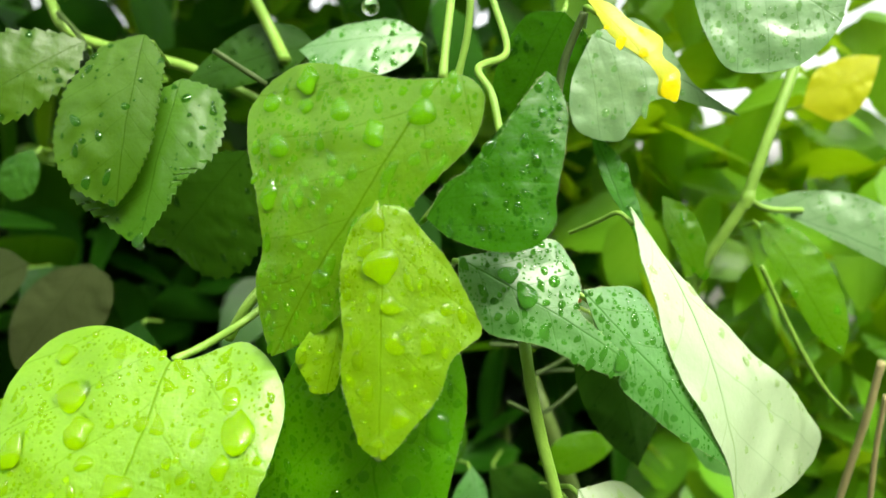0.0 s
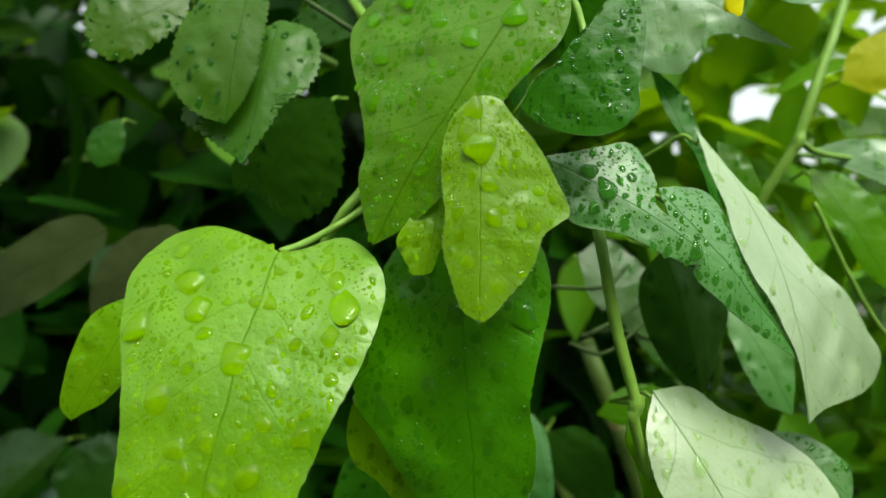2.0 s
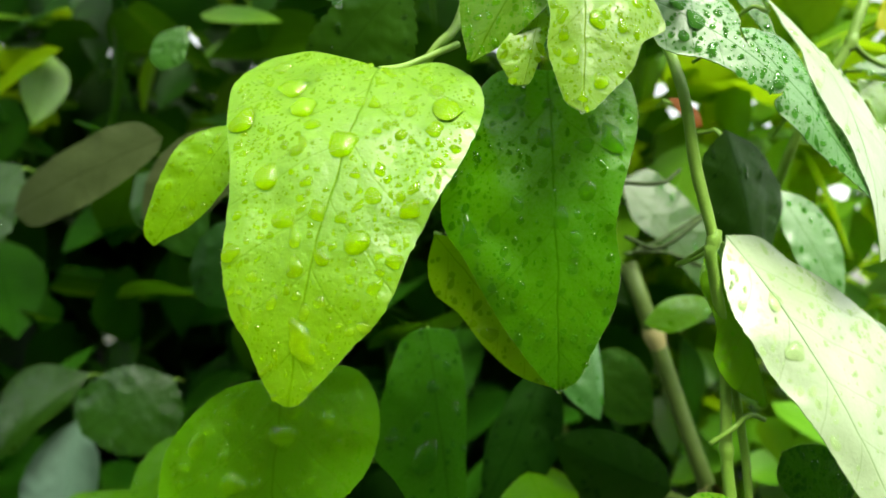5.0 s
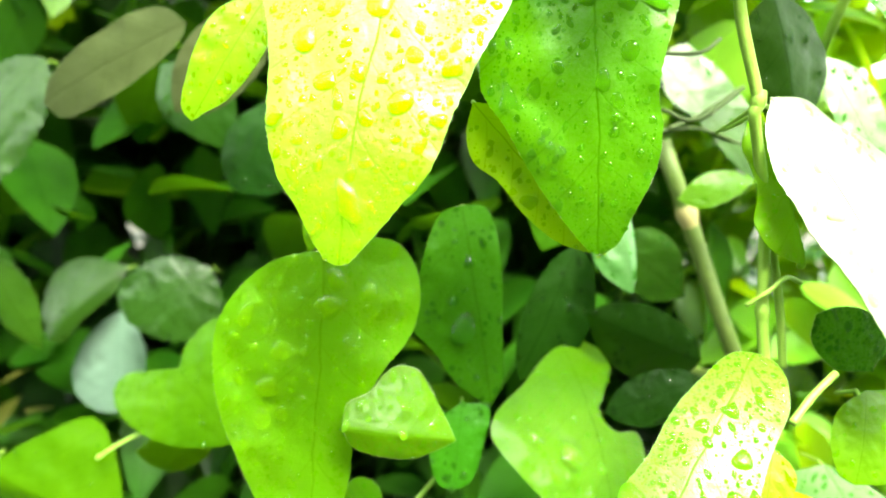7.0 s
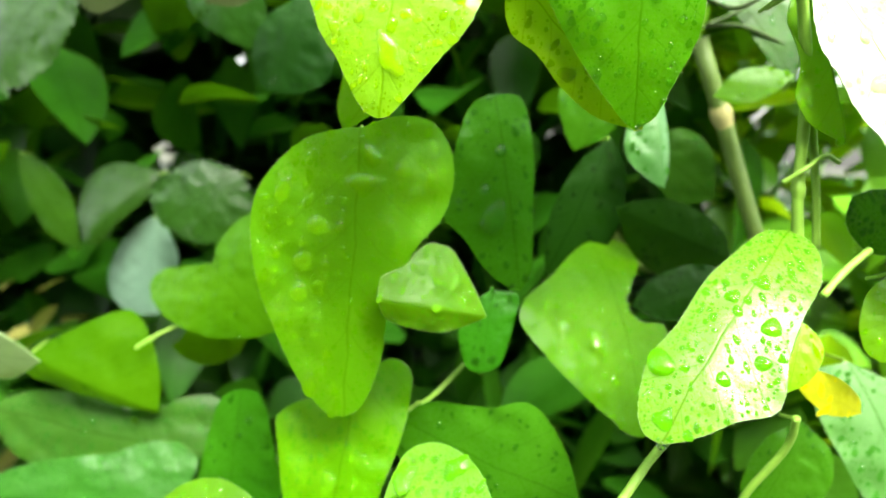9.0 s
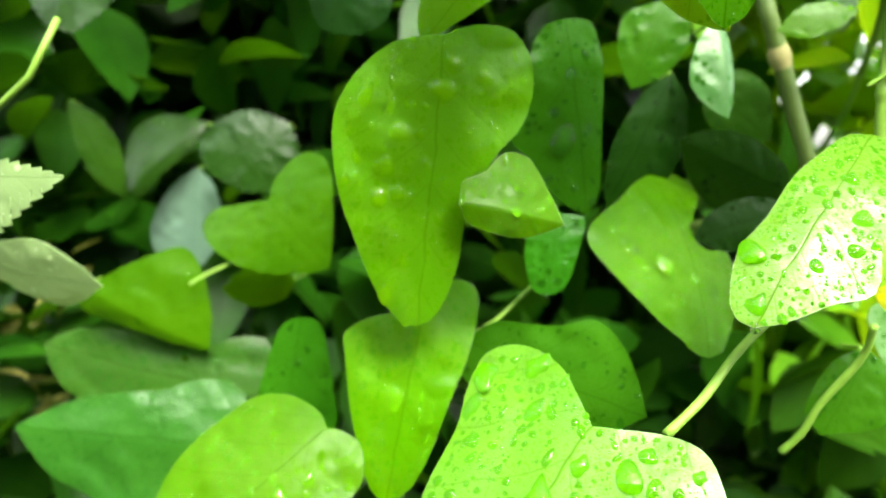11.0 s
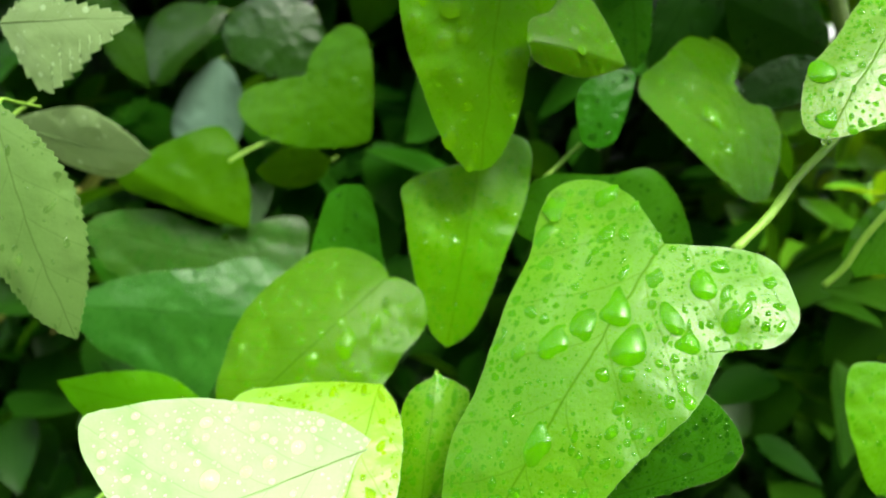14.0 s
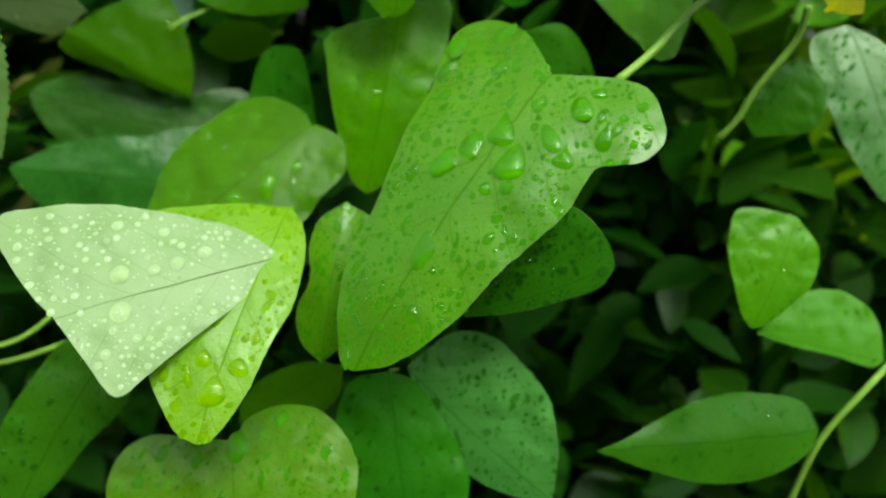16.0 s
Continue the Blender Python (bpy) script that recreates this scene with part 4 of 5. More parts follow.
leaf('bright yellow-green leaf beneath the others', CALM, (-0.142, 0.222, 0.907), (-0.200, 0.185, 0.853),
     [(-0.02, -0.10), (0.03, -0.25), (0.14, -0.35), (0.31, -0.38), (0.50, -0.38), (0.68, -0.33), (0.81, -0.25), (0.93, -0.15)],
     [(-0.04, 0.05), (-0.06, 0.15), (0.01, 0.26), (0.10, 0.30), (0.22, 0.31), (0.33, 0.34), (0.53, 0.34), (0.79, 0.22)], roll=-0.5, bow=0.05, cup=-0.1, vee=-0.12, drops=[(0.36, 0.10, 4.6), (0.45, 0.16, 2.2), (0.52, 0.05, 3.0), (0.20, 0.12, 2.2), (0.60, 0.10, 2.6), (0.50, -0.05, 1.8)], fine=70)
# stands in shade at the top, matched by the darker DEEP colour
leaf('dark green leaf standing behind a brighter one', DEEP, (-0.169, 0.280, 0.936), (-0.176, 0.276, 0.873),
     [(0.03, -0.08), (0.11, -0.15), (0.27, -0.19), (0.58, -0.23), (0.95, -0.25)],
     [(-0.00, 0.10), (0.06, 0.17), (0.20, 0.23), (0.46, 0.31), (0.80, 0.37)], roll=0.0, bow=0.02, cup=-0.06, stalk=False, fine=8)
leaf('pale underside of a leaf folded over with raindrops', UNDER, (-0.135, 0.143, 0.875), (-0.195, 0.106, 0.864),
     [(0.16, -0.19), (0.43, -0.34), (0.70, -0.47), (0.92, -0.52), (1.09, -0.54), (1.13, -0.43), (1.11, -0.30), (1.06, -0.13)],
     [(0.15, 0.10), (0.34, 0.20), (0.54, 0.28), (0.72, 0.36), (0.86, 0.40), (0.93, 0.22)], roll=-0.888, bow=0.022, cup=-0.13, vee=0.033, drops=[(0.71, -0.11, 3.2), (0.47, -0.09, 2.4), (0.57, -0.09, 2.0), (0.75, 0.06, 3.5), (0.34, -0.11, 2.4), (0.66, -0.34, 2.0), (0.48, -0.26, 1.8), (0.94, -0.36, 1.4), (0.85, 0.22, 1.7), (1.00, -0.42, 1.1), (0.59, -0.19, 0.9), (0.92, -0.21, 0.9), (0.42, 0.06, 1.1), (0.72, -0.28, 1.1), (0.87, -0.18, 1.0), (0.67, 0.21, 1.2)], fine=60)
leaf('yellow-green leaf end below the folded leaf', YOUNG, (-0.137, 0.162, 0.887), (-0.151, 0.098, 0.829),
     [(0.03, -0.14), (0.10, -0.36), (0.21, -0.52), (0.49, -0.41), (0.79, -0.26), (0.91, -0.16), (0.98, -0.08)],
     [(0.08, 0.08), (0.22, 0.14), (0.44, 0.17), (0.61, 0.14), (0.78, 0.12), (0.91, 0.08), (0.98, 0.04)], roll=-0.187, bow=0.08, cup=-0.13, vee=0.003, drops=[(0.82, -0.00, 4.4), (0.72, 0.06, 3.2), (0.89, -0.11, 2.3), (0.72, -0.07, 2.5), (0.43, 0.08, 1.7), (0.61, 0.05, 1.4), (0.80, -0.19, 1.8)], fine=60)
leaf('glossy green heart-shaped leaf with raindrops', MID, (-0.152, 0.135, 0.805), (-0.141, 0.105, 0.755),
     [(-0.04, -0.24), (-0.09, -0.54), (-0.01, -0.74), (0.18, -0.82), (0.45, -0.77), (0.72, -0.56), (0.90, -0.30)],
     [(-0.13, 0.09), (-0.18, 0.30), (-0.13, 0.52), (0.04, 0.69), (0.28, 0.76), (0.58, 0.66), (0.84, 0.40), (0.96, 0.18)], bow=0.07, cup=-0.05, drops=[(0.02, -0.47, 3.7), (0.04, 0.02, 4.5), (0.18, -0.61, 3.1), (0.11, 0.58, 2.2), (0.09, -0.23, 2.5), (-0.10, 0.30, 3.3)], fine=70)
leaf('plain green leaf on a side shoot', MID, (0.063, 0.2, 0.887), (0.048, 0.185, 0.842),
     [(0.06, -0.35), (0.17, -0.51), (0.46, -0.46), (0.70, -0.31), (0.93, -0.12)],
     [(0.18, 0.27), (0.45, 0.32), (0.70, 0.22), (0.90, 0.11)], bow=0.05, cup=-0.11, fine=12)
leaf('long dark green pointed leaf with a pale midrib', DEEP, (0.086, 0.185, 0.797), (-0.014, 0.16, 0.795),
     [(0.06, -0.12), (0.26, -0.17), (0.44, -0.18), (0.65, -0.14), (0.88, -0.04)],
     [(0.06, 0.09), (0.30, 0.17), (0.56, 0.16), (0.79, 0.09), (0.93, 0.03)], roll=-0.5, bow=0.05, cup=-0.28, vee=-0.12, fine=10)
leaf('plain green leaf lying over a side shoot', MID, (0.129, 0.22, 0.815), (0.06, 0.205, 0.831),
     [(0.11, -0.27), (0.42, -0.38), (0.72, -0.31), (0.90, -0.13)],
     [(0.13, 0.06), (0.43, 0.04), (0.77, 0.03)], roll=-0.5, bow=0.05, cup=-0.22, fine=10)
leaf('dark green leaf low in the foliage', DEEP, (-0.1, 0.175, 0.816), (-0.084, 0.14, 0.75),
     [(0.03, -0.22), (0.27, -0.33), (0.59, -0.33), (0.86, -0.22)],
     [(0.09, 0.15), (0.38, 0.30), (0.64, 0.35), (0.88, 0.22)], bow=0.05, cup=-0.25, fine=30)
leaf('dark blue-green leaf low in the foliage', SHEEN, (-0.093, 0.185, 0.813), (-0.031, 0.15, 0.778),
     [(0.27, -0.11), (0.49, -0.19), (0.71, -0.18), (0.90, -0.09)],
     [(0.09, 0.32), (0.27, 0.45), (0.46, 0.45), (0.67, 0.41), (0.86, 0.24)], bow=0.05, cup=-0.14, drops=[(0.55, 0.06, 2.0), (0.25, -0.03, 3.3)], fine=40)
leaf('dark green leaf at the foot of the vine', DEEP, (-0.213, 0.175, 0.822), (-0.246, 0.14, 0.754),
     [(0.10, -0.19), (0.37, -0.24), (0.61, -0.24), (0.84, -0.17)],
     [(0.21, 0.20), (0.51, 0.14), (0.76, 0.10)], bow=0.05, cup=-0.28, fine=30)
leaf('pale green leaf with a grey sheen', SHEEN, (0.108, 0.285, 0.963), (0.152, 0.265, 0.873),
     [(-0.01, -0.16), (0.13, -0.21), (0.33, -0.21), (0.61, -0.18), (0.84, -0.11)],
     [(0.15, 0.12), (0.40, 0.23), (0.69, 0.17), (0.89, 0.10)], bow=0.05, cup=-0.28, fine=40)
leaf('green leaf behind the large two-lobed leaf', DEEP, (-0.09, 0.245, 0.941), (-0.017, 0.225, 0.92),
     [(0.03, -0.18), (0.35, -0.24), (0.78, -0.19)],
     [(0.14, 0.16), (0.43, 0.26), (0.60, 0.36), (0.77, 0.29), (0.91, 0.14)], bow=0.05, cup=-0.23, fine=20)
leaf('yellow-green leaf lying low among the others', FRESH, (-0.221, 0.235, 0.831), (-0.29, 0.225, 0.85),
     [(0.21, -0.14), (0.42, -0.21), (0.72, -0.14)],
     [(0.23, 0.16), (0.63, 0.25), (0.85, 0.13)], roll=-0.2, bow=0.05, cup=-0.28, fine=10)
leaf('yellow-green young leaf behind a leaf tip', FRESH, (-0.111, 0.226, 1.057), (-0.077, 0.235, 1.105),
     [(0.18, -0.07), (0.53, -0.18), (0.85, -0.16)],
     [(0.12, 0.13), (0.39, 0.23), (0.72, 0.20)], bow=0.05, cup=-0.28, stalk=False, fine=20)
leaf('dark green leaf dotted with raindrops', DEEP, (0.085, 0.215, 1.022), (0.063, 0.21, 1.042),
     [(0.13, -0.42), (0.62, -0.41), (0.89, -0.21)],
     [(0.37, 0.27), (0.80, 0.25)], bow=0.05, cup=-0.18, drops=[(0.65, -0.15, 1.5), (0.18, -0.21, 1.3), (0.70, 0.06, 1.1)], fine=50)
leaf('yellow-green leaf on a short stalk', FRESH, (0.078, 0.205, 1.018), (0.071, 0.195, 0.99),
     [(0.28, -0.28), (0.65, -0.33), (0.93, -0.19)],
     [(-0.08, 0.43), (0.34, 0.65), (0.84, 0.41)], bow=0.05, cup=-0.08, fine=10)
leaf('toothed dark green leaf', ROSE, (-0.089, 0.215, 1.246), (-0.093, 0.2, 1.195),
     [(0.11, -0.22), (0.37, -0.36), (0.64, -0.39), (0.82, -0.32), (0.94, -0.18)],
     [(0.17, 0.13), (0.41, 0.14), (0.64, 0.14), (0.83, 0.09)], bow=0.05, cup=-0.23, serrate=26, fine=8)
leaf('toothed glossy dark green leaf with a hanging drop', ROSE, (-0.081, 0.222, 1.234), (-0.088, 0.203, 1.184),
     [(0.27, -0.22), (0.63, -0.39), (0.78, -0.42), (0.89, -0.23), (0.97, -0.09)],
     [(0.06, 0.22), (0.29, 0.30), (0.48, 0.27), (0.63, 0.15), (0.82, 0.08)], bow=0.05, cup=-0.19, drops=[(0.98, -0.01, 1.5), (0.13, 0.06, 1.6)], serrate=24, hang=1.3, fine=12)
# its shadow is the darker SHADE colour, where other toothed leaves are ROSE
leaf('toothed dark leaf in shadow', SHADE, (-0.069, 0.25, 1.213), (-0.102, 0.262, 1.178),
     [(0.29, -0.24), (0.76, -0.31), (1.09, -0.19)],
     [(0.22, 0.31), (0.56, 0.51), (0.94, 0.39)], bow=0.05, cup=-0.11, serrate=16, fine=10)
leaf('dull grey-green toothed leaf', ROSE, (-0.117, 0.235, 1.248), (-0.147, 0.22, 1.225),
     [(0.20, -0.21), (0.48, -0.36), (0.80, -0.30)],
     [(0.23, 0.18), (0.62, 0.26), (0.88, 0.21)], bow=0.05, cup=-0.26, serrate=14, fine=6)
leaf('pale green toothed leaf', UNDER, (-0.282, 0.2, 1.001), (-0.228, 0.19, 1.004),
     [(0.25, -0.41), (0.49, -0.34), (0.77, -0.15)],
     [(0.31, 0.15), (0.55, 0.10), (0.80, 0.05)], bow=0.05, cup=-0.18, serrate=14, fine=10)
leaf('long toothed green leaf with raindrops along its edge', DUSTY, (-0.271, 0.175, 0.976), (-0.24, 0.16, 0.898),
     [(0.37, -0.20), (0.78, -0.15), (0.93, -0.07)],
     [(0.21, 0.14), (0.42, 0.21), (0.60, 0.21), (0.80, 0.13)], bow=0.05, cup=-0.28, drops=[(0.50, 0.22, 1.3), (0.38, 0.18, 1.3)], serrate=32, fine=12)
leaf('dull pale green leaf at the edge of the hedge', UNDER, (-0.338, 0.28, 0.959), (-0.264, 0.275, 0.946),
     [(0.21, -0.13), (0.45, -0.21), (0.74, -0.23)],
     [(0.38, 0.20), (0.63, 0.26), (0.85, 0.16)], roll=-0.5, bow=0.05, cup=-0.28, fine=4)
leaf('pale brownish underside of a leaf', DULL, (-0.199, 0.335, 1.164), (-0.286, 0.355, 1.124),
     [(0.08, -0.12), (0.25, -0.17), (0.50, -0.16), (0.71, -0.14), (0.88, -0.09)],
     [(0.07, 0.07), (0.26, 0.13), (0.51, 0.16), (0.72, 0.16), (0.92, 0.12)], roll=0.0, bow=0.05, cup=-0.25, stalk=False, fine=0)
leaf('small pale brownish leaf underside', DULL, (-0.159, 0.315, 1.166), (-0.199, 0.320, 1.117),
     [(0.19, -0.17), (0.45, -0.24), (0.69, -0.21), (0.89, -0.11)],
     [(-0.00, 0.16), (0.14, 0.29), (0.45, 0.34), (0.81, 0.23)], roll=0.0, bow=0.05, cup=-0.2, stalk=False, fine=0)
leaf('plain bright green leaf', MID, (0.122, 0.27, 1.187), (0.151, 0.26, 1.136),
     [(0.16, -0.08), (0.49, -0.09), (0.77, -0.09)],
     [(0.19, 0.18), (0.53, 0.21), (0.82, 0.13)], bow=0.05, cup=-0.28, fine=8)
leaf('small bright green leaf standing upright', MID, (0.094, 0.255, 1.167), (0.081, 0.26, 1.197),
     [(0.02, -0.14), (0.33, -0.21), (0.74, -0.20)],
     [(0.34, 0.12), (0.68, 0.13)], bow=0.05, cup=-0.28, fine=5)
# whitish sheen here comes partly from the MILK base colour
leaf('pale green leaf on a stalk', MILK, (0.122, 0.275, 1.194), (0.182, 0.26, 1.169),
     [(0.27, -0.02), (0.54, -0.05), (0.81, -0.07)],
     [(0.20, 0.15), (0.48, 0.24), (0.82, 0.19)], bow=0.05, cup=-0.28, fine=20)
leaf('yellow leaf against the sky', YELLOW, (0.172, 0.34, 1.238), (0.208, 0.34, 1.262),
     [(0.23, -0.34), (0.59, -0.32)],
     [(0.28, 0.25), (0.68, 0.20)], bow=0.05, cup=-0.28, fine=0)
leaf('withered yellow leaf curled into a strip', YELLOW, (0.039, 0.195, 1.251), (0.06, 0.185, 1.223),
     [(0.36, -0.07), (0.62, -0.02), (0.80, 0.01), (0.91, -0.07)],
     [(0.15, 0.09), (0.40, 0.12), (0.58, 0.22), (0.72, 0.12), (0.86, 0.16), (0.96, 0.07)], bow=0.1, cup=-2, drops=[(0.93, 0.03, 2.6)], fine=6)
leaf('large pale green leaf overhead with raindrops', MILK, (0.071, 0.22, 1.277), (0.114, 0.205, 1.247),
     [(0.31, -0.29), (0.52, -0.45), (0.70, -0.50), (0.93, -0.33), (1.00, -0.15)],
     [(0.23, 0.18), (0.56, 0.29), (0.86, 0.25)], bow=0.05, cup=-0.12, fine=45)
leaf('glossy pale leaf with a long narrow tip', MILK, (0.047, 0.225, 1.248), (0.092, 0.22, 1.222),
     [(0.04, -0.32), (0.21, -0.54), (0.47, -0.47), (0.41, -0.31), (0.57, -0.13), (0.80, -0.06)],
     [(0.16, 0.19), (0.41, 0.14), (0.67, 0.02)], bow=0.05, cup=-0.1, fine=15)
leaf('deep green leaf behind the vine', DEEP, (0.039, 0.23, 1.256), (0.021, 0.25, 1.218),
     [(0.14, -0.23), (0.54, -0.26), (0.86, -0.15)],
     [(0.12, 0.28), (0.43, 0.36), (0.77, 0.22)], bow=0.05, cup=-0.24, fine=10)
leaf('long dark green leaf across the top', SHADE, (-0.048, 0.27, 1.254), (-0.101, 0.28, 1.241),
     [(0.13, -0.17), (0.41, -0.25), (0.72, -0.16)],
     [(0.17, 0.14), (0.50, 0.17), (0.81, 0.12)], roll=-0.3, bow=0.05, cup=-0.28, fine=4)
leaf('broad glossy green leaf across the top', SHEEN, (-0.007, 0.25, 1.253), (-0.05, 0.25, 1.248),
     [(0.20, -0.17), (0.62, -0.16), (0.85, -0.07)],
     [(0.15, 0.27), (0.51, 0.39), (0.82, 0.23)], roll=-0.6, bow=0.05, cup=-0.18, fine=20)
# shade on the GLOOM, SHADE and WETDARK leaves below is in their colour
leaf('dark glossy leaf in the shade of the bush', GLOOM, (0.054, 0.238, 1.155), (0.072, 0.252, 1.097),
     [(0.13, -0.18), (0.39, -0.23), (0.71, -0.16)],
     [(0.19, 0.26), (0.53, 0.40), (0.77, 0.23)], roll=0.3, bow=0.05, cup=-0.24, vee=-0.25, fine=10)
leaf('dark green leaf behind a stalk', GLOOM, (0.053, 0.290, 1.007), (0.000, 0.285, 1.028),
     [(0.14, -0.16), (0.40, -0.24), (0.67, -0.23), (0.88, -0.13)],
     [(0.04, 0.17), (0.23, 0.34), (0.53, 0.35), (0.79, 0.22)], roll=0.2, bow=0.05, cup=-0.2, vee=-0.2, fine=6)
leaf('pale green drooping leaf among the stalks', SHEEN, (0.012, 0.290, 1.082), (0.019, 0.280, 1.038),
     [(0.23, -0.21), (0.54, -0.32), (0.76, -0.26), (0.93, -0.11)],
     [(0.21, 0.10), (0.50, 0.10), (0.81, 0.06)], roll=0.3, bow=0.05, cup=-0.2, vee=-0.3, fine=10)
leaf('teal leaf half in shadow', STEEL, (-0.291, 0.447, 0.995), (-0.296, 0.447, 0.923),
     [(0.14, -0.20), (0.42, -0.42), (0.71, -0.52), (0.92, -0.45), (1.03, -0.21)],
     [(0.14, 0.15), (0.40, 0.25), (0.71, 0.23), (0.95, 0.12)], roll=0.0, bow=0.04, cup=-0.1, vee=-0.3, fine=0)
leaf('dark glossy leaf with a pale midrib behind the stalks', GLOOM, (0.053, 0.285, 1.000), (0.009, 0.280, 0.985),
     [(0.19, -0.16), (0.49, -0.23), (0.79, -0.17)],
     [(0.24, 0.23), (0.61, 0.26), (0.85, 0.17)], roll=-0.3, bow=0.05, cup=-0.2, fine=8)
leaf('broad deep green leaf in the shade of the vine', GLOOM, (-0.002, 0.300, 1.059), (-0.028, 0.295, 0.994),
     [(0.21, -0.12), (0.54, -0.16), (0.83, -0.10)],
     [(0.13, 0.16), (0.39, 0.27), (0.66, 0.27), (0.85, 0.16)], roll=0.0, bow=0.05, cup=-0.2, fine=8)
leaf('olive green leaf hanging behind the vine', DEEP, (-0.001, 0.330, 1.097), (-0.016, 0.325, 1.052),
     [(0.28, -0.34), (0.57, -0.33), (0.81, -0.19)],
     [(0.10, 0.27), (0.39, 0.37), (0.75, 0.26)], roll=0.0, bow=0.05, cup=-0.2, fine=8)
leaf('small olive leaf under a heart-shaped one', CALM, (-0.194, 0.360, 0.937), (-0.240, 0.360, 0.929),
     [(0.20, -0.18), (0.61, -0.23)],
     [(0.19, 0.22), (0.56, 0.29), (0.85, 0.18)], roll=0.0, bow=0.05, cup=-0.2, fine=2)
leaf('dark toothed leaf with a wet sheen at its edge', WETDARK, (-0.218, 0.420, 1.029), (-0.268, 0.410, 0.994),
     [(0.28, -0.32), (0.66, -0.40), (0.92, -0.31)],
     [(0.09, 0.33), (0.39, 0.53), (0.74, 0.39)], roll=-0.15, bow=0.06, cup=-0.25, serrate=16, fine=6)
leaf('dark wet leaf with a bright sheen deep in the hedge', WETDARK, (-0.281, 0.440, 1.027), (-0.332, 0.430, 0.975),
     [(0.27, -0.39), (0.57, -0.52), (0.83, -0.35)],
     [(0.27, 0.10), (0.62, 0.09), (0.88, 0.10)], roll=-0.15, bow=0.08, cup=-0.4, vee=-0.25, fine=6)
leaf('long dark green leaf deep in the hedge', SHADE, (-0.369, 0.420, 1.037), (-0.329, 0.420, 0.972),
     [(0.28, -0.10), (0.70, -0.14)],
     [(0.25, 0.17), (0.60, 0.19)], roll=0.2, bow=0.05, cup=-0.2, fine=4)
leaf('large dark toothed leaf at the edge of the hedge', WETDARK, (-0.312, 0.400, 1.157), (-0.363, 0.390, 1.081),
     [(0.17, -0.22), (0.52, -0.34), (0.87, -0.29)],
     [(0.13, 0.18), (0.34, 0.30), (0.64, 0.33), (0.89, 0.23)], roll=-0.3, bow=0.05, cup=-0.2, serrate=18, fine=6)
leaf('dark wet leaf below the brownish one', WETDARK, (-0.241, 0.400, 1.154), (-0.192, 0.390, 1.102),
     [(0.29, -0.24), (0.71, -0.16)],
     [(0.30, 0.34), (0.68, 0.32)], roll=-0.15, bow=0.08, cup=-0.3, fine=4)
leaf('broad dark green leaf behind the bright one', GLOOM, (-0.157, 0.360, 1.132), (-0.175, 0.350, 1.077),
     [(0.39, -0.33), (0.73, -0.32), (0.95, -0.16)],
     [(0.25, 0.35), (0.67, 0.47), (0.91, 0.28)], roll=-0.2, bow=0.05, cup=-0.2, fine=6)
leaf('pale blue-green leaf crossed by dark twigs', DUSK, (0.040, 0.340, 1.151), (0.089, 0.330, 1.089),
     [(0.26, -0.13), (0.51, -0.08), (0.80, -0.07)],
     [(0.07, 0.24), (0.56, 0.28), (0.83, 0.18)], roll=0.3, bow=0.05, cup=-0.2, fine=8)
leaf('small yellow-green leaf beside the woody stem', FRESH, (0.077, 0.300, 1.089), (0.042, 0.300, 1.079),
     [(0.31, -0.20), (0.67, -0.21)],
     [(0.30, 0.16), (0.73, 0.21)], roll=-0.4, bow=0.05, cup=-0.2, fine=3)
leaf('blue-green leaf low behind the hanging leaf', DUSK, (0.023, 0.340, 1.060), (0.057, 0.330, 1.030),
     [(0.32, -0.28), (0.75, -0.29)],
     [(0.23, 0.34), (0.62, 0.35)], roll=-0.4, bow=0.05, cup=-0.2, fine=8)
leaf('pale leaf in the light behind the vine stem', SHEEN, (0.085, 0.265, 1.138), (0.111, 0.260, 1.089),
     [(0.31, -0.15), (0.77, -0.17)],
     [(0.26, 0.23), (0.65, 0.21)], roll=0.3, bow=0.05, cup=-0.2, fine=8)
leaf('light green leaf with rain behind the broad pale leaf', SHEEN, (0.092, 0.235, 1.090), (0.118, 0.230, 1.066),
     [(0.36, -0.23), (0.82, -0.22)],
     [(0.33, 0.21), (0.78, 0.24)], roll=0.4, bow=0.05, cup=-0.2, fine=30)
leaf('small teal leaf at the edge of the shade', DUSK, (-0.185, 0.320, 1.218), (-0.196, 0.320, 1.194),
     [(0.39, -0.35), (0.84, -0.31)],
     [(0.24, 0.23), (0.69, 0.29)], roll=0.0, bow=0.05, cup=-0.2, fine=2)
leaf('olive leaf in the shade below the folded leaf', CALM, (-0.123, 0.200, 0.803), (-0.166, 0.185, 0.779),
     [(0.27, -0.19), (0.63, -0.24), (0.90, -0.15)],
     [(0.15, 0.21), (0.52, 0.29), (0.85, 0.18)], roll=-0.4, bow=0.05, cup=-0.2, fine=8)
leaf('small dark leaf beside the thin stems', DEEP, (0.075, 0.250, 0.947), (0.056, 0.240, 0.912),
     [(0.33, -0.27), (0.84, -0.27)],
     [(0.13, 0.42), (0.56, 0.53)], roll=0.0, bow=0.05, cup=-0.2, fine=8)
leaf('small reddish young leaf behind the vine stem', RUST, (0.036, 0.250, 1.170), (0.050, 0.250, 1.159),
     [(0.43, -0.12), (0.84, -0.15)],
     [(0.24, 0.14), (0.70, 0.17)], roll=0.0, bow=0.05, cup=-0.3, fine=0)
stem('leaf_stalk', STALK, 0.0011, [(-0.071, 0.181, 1.155), (-0.064, 0.186, 1.158), (-0.054, 0.190, 1.164), (-0.048, 0.196, 1.169)], label='green leaf stalk joining a leaf to the vine')
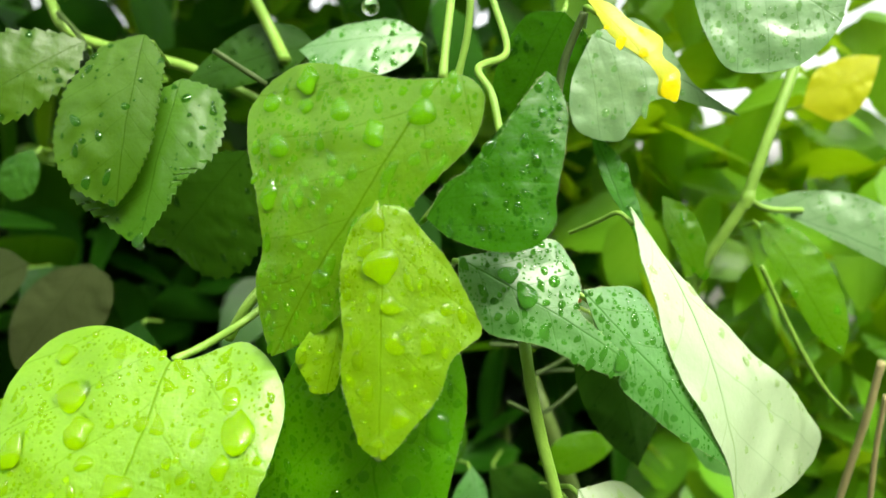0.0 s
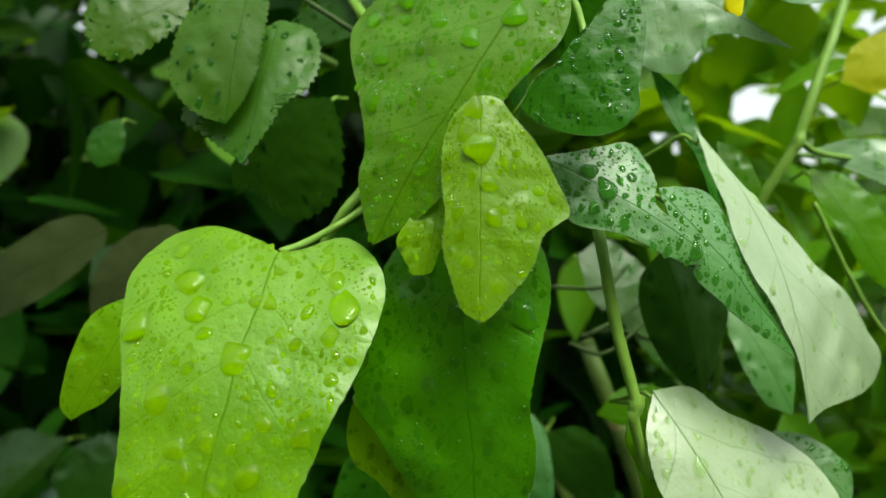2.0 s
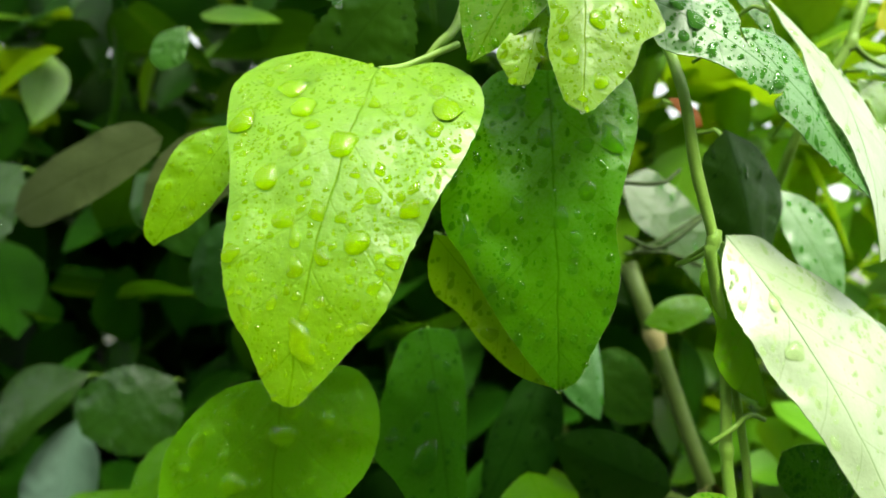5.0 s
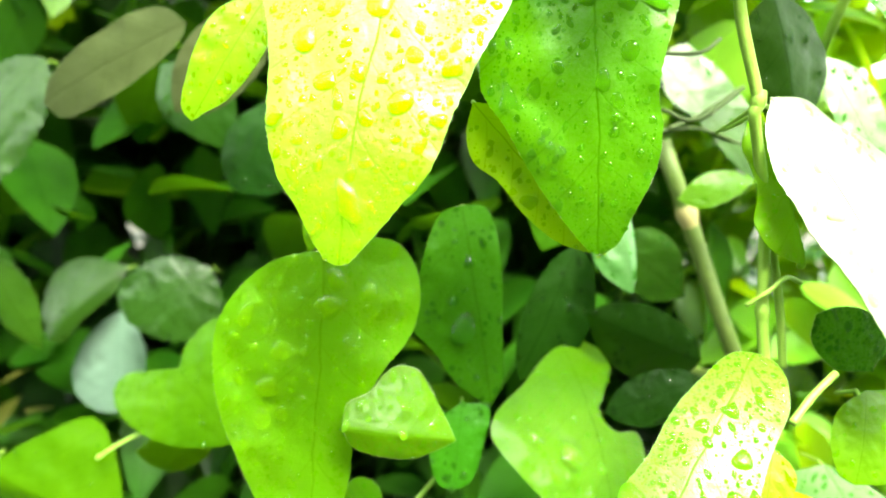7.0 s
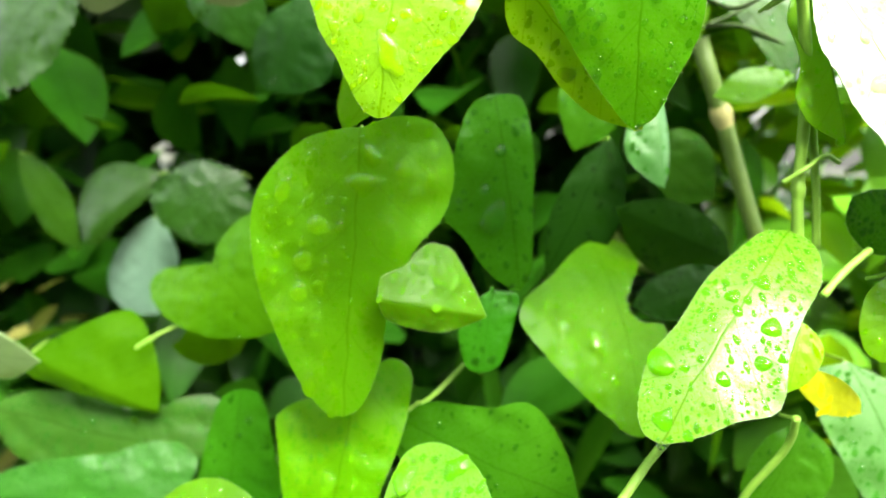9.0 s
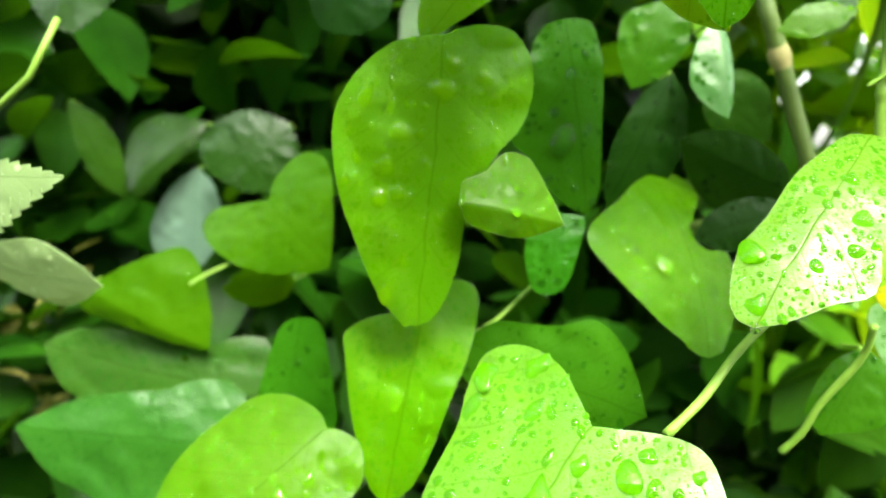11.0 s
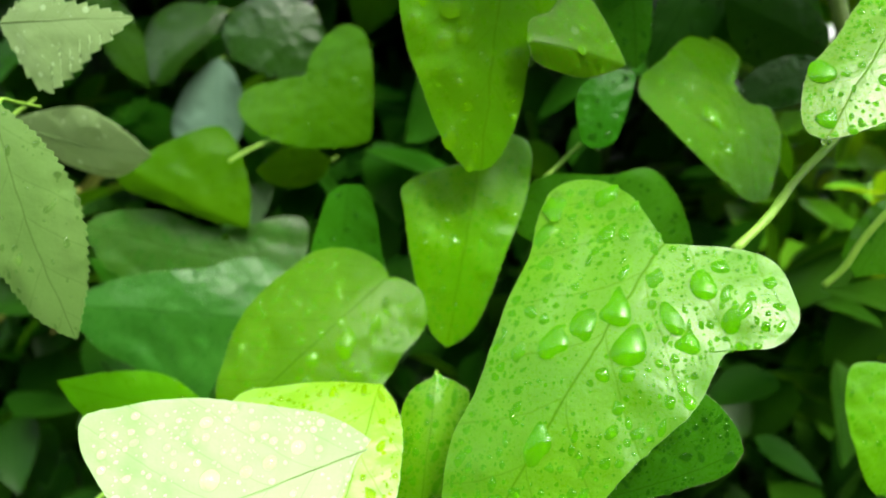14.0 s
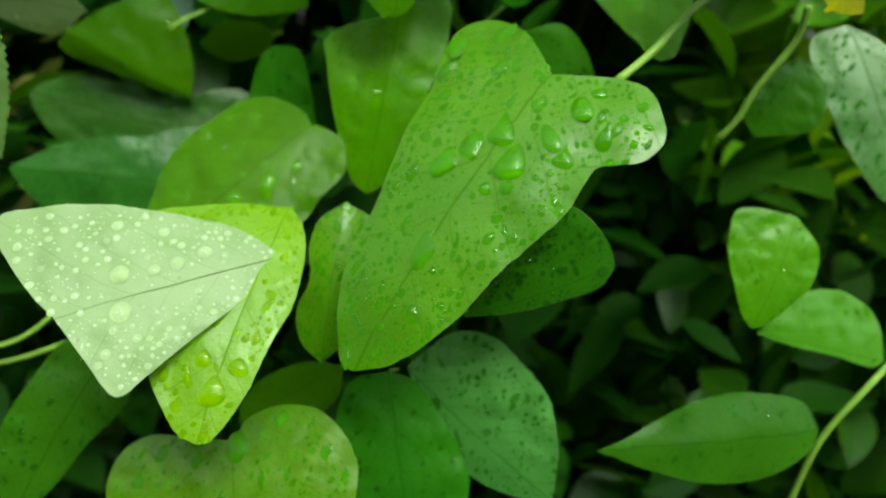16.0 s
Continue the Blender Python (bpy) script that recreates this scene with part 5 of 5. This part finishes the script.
stem('leaf_stalk', STALK, 0.0011, [(0.000, 0.171, 1.226), (0.001, 0.178, 1.237), (0.003, 0.190, 1.255)], label='green leaf stalk of the broad leaf')
stem('leaf_stalk', STALK, 0.0011, [(0.004, 0.200, 1.230), (0.007, 0.200, 1.243), (0.008, 0.200, 1.258)], label='second green leaf stalk beside the first')
stem('leaf_stalk', STALK, 0.001, [(0.014, 0.170, 1.212), (0.012, 0.175, 1.223), (0.009, 0.180, 1.230), (0.017, 0.190, 1.236), (0.014, 0.200, 1.252)], label='thin curling green leaf stalk')
stem('vine_stem', STALK, 0.0016, [(-0.062, 0.200, 1.157), (-0.055, 0.195, 1.167), (-0.049, 0.200, 1.176), (-0.045, 0.210, 1.192)], label='green vine stem behind the leaves')
stem('vine_stem', STALK, 0.002, [(0.100, 1.000, 0.000), (0.100, 0.950, 0.900), (0.181, 0.600, 1.009), (0.097, 0.300, 1.130), (0.098, 0.255, 1.177), (0.109, 0.252, 1.196), (0.119, 0.255, 1.225), (0.131, 0.262, 1.249), (0.139, 0.270, 1.278)], label='forked green vine stem against the sky', nodes=(5,))
stem('leaf_stalk', STALK, 0.0012, [(0.109, 0.252, 1.196), (0.119, 0.258, 1.192), (0.138, 0.270, 1.191)], label='short green leaf stalk')
stem('vine_stem', STALK, 0.0018, [(0.021, 0.210, 1.182), (0.023, 0.192, 1.154), (0.027, 0.192, 1.132), (0.033, 0.192, 1.109), (0.032, 0.192, 1.105), (0.040, 0.200, 1.076), (0.041, 0.200, 1.044), (0.043, 0.200, 1.025)], label='long green vine stem hanging down', nodes=(3, 6))
stem('vine_stem', STALK, 0.0013, [(0.044, 0.203, 1.067), (0.048, 0.203, 1.043), (0.050, 0.203, 1.025)], label='thin green vine stem beside a thicker one')
stem('woody_stem', OLIVE, 0.0042, [(0.042, 0.330, 1.108), (0.056, 0.330, 1.072), (0.069, 0.325, 1.033), (0.081, 0.320, 0.997), (0.082, 0.340, 0.985), (0.060, 0.500, 0.965), (0.050, 0.800, 0.900), (0.050, 0.950, 0.000)], label='brownish green woody stem in the hedge', nodes=(1, 3))
stem('dark_twig', BARK, 0.0009, [(0.018, 0.270, 1.139), (0.039, 0.270, 1.139), (0.051, 0.280, 1.147)], label='thin dark bare twig')
stem('dark_twig', BARK, 0.0009, [(0.025, 0.270, 1.116), (0.040, 0.270, 1.112), (0.062, 0.280, 1.127)], label='thin dark forked twig')
stem('leaf_stalk', STALK, 0.0015, [(-0.026, 0.163, 0.939), (-0.014, 0.170, 0.949), (-0.002, 0.180, 0.961), (0.015, 0.190, 0.976), (0.034, 0.200, 0.994)], label='green leaf stalk of the two-lobed leaf')
stem('leaf_stalk', STALK, 0.0012, [(0.043, 0.180, 1.014), (0.051, 0.185, 1.021), (0.060, 0.190, 1.027)], label='short green leaf stalk of the wet leaf')
stem('leaf_stalk', STALK, 0.001, [(-0.082, 0.250, 0.945), (-0.075, 0.260, 0.948), (-0.061, 0.270, 0.961)], label='thin green leaf stalk in shadow')
stem('leaf_stalk', STALK, 0.001, [(-0.244, 0.325, 0.938), (-0.235, 0.330, 0.944), (-0.223, 0.335, 0.950)], label='short green leaf stalk between two leaves')
stem('vine_stem', STALK, 0.0014, [(0.085, 0.190, 0.755), (0.090, 0.188, 0.790), (0.104, 0.190, 0.815), (0.122, 0.200, 0.831)], label='green side shoot of the vine')
stem('vine_stem', STALK, 0.0014, [(0.031, 0.216, 0.914), (0.036, 0.213, 0.923), (0.040, 0.210, 0.936), (0.049, 0.205, 0.955), (0.049, 0.200, 0.968)], label='green vine stem curving down')
stem('tendril', STALK, 0.0008, [(0.035, 0.198, 1.046), (0.041, 0.196, 1.051), (0.048, 0.200, 1.055), (0.055, 0.205, 1.053)], label='small broken shoot on the vine stem')
stem('woody_stem', STALK, 0.0022, [(-0.165, 0.300, 1.283), (-0.154, 0.300, 1.264), (-0.104, 0.290, 1.249), (-0.074, 0.290, 1.235)], label='green stem of the bramble behind')
stem('woody_stem', STALK, 0.0022, [(-0.072, 0.270, 1.274), (-0.064, 0.270, 1.258), (-0.057, 0.260, 1.246)], label='green stem rising to the top')
stem('dark_twig', BARK, 0.001, [(-0.075, 0.235, 1.245), (-0.058, 0.235, 1.234)], label='thin dark broken twig with a cut end')
stem('dark_twig', BARK, 0.0012, [(0.032, 0.200, 1.223), (0.034, 0.200, 1.235), (0.039, 0.198, 1.248)], label='dark withered twig end')
stem('dark_twig', BARK, 0.001, [(-0.160, 0.300, 1.273), (-0.132, 0.260, 1.256), (-0.118, 0.236, 1.247)], label='thin dark twig carrying a toothed leaf')
stem('vine_stem', STALK, 0.0014, [(-0.600, 0.950, 0.000), (-0.600, 0.600, 0.800), (-0.420, 0.320, 0.980), (-0.291, 0.250, 1.028), (-0.277, 0.250, 1.048), (-0.266, 0.250, 1.065)], label='light green stem at the edge of the hedge')
stem('leaf_stalk', STALK, 0.0012, [(-0.281, 0.190, 0.803), (-0.262, 0.190, 0.811), (-0.246, 0.195, 0.824)], label='light green stalk at the edge of the hedge')
stem('leaf_stalk', STALK, 0.0012, [(-0.286, 0.195, 0.792), (-0.267, 0.195, 0.798), (-0.248, 0.200, 0.805)], label='light green stalk below another')
stem('dry_stalk', STRAW, 0.0014, [(0.159, 0.250, 1.137), (0.157, 0.254, 1.115), (0.154, 0.258, 1.094), (0.152, 0.262, 1.076)], label='dry straw-coloured stalk among the bright leaves')
stem('dry_stalk', STRAW, 0.001, [(0.158, 0.245, 1.126), (0.158, 0.249, 1.106), (0.159, 0.253, 1.080)], label='thin dry stalk beside a thicker one')
stem('vine_stem', STALK, 0.0009, [(0.114, 0.250, 1.172), (0.128, 0.254, 1.147), (0.142, 0.258, 1.126), (0.156, 0.262, 1.112)], label='thin green stem bending among the bright leaves')
stem('dark_twig', BARK, 0.0009, [(0.042, 0.320, 1.113), (0.057, 0.324, 1.120), (0.080, 0.328, 1.135)], label='thin dark twig crossing a pale leaf')
stem('dark_twig', BARK, 0.0009, [(0.038, 0.322, 1.112), (0.058, 0.326, 1.114), (0.076, 0.330, 1.109), (0.088, 0.334, 1.105)], label='thin dark twig bent behind the stems')
rain_twig = stem('dark_twig', BARK, 0.0006, [(-0.035, 0.200, 1.257), (-0.026, 0.200, 1.254), (-0.020, 0.200, 1.253), (-0.013, 0.200, 1.255)], label='thin dark twig with a hanging raindrop')
drop = new("hanging_drop", PEAR)
drop.parent = rain_twig
drop.matrix_local = Matrix.Translation((-0.020, 0.200, 1.2502)) @ Matrix.Scale(0.0026, 4)
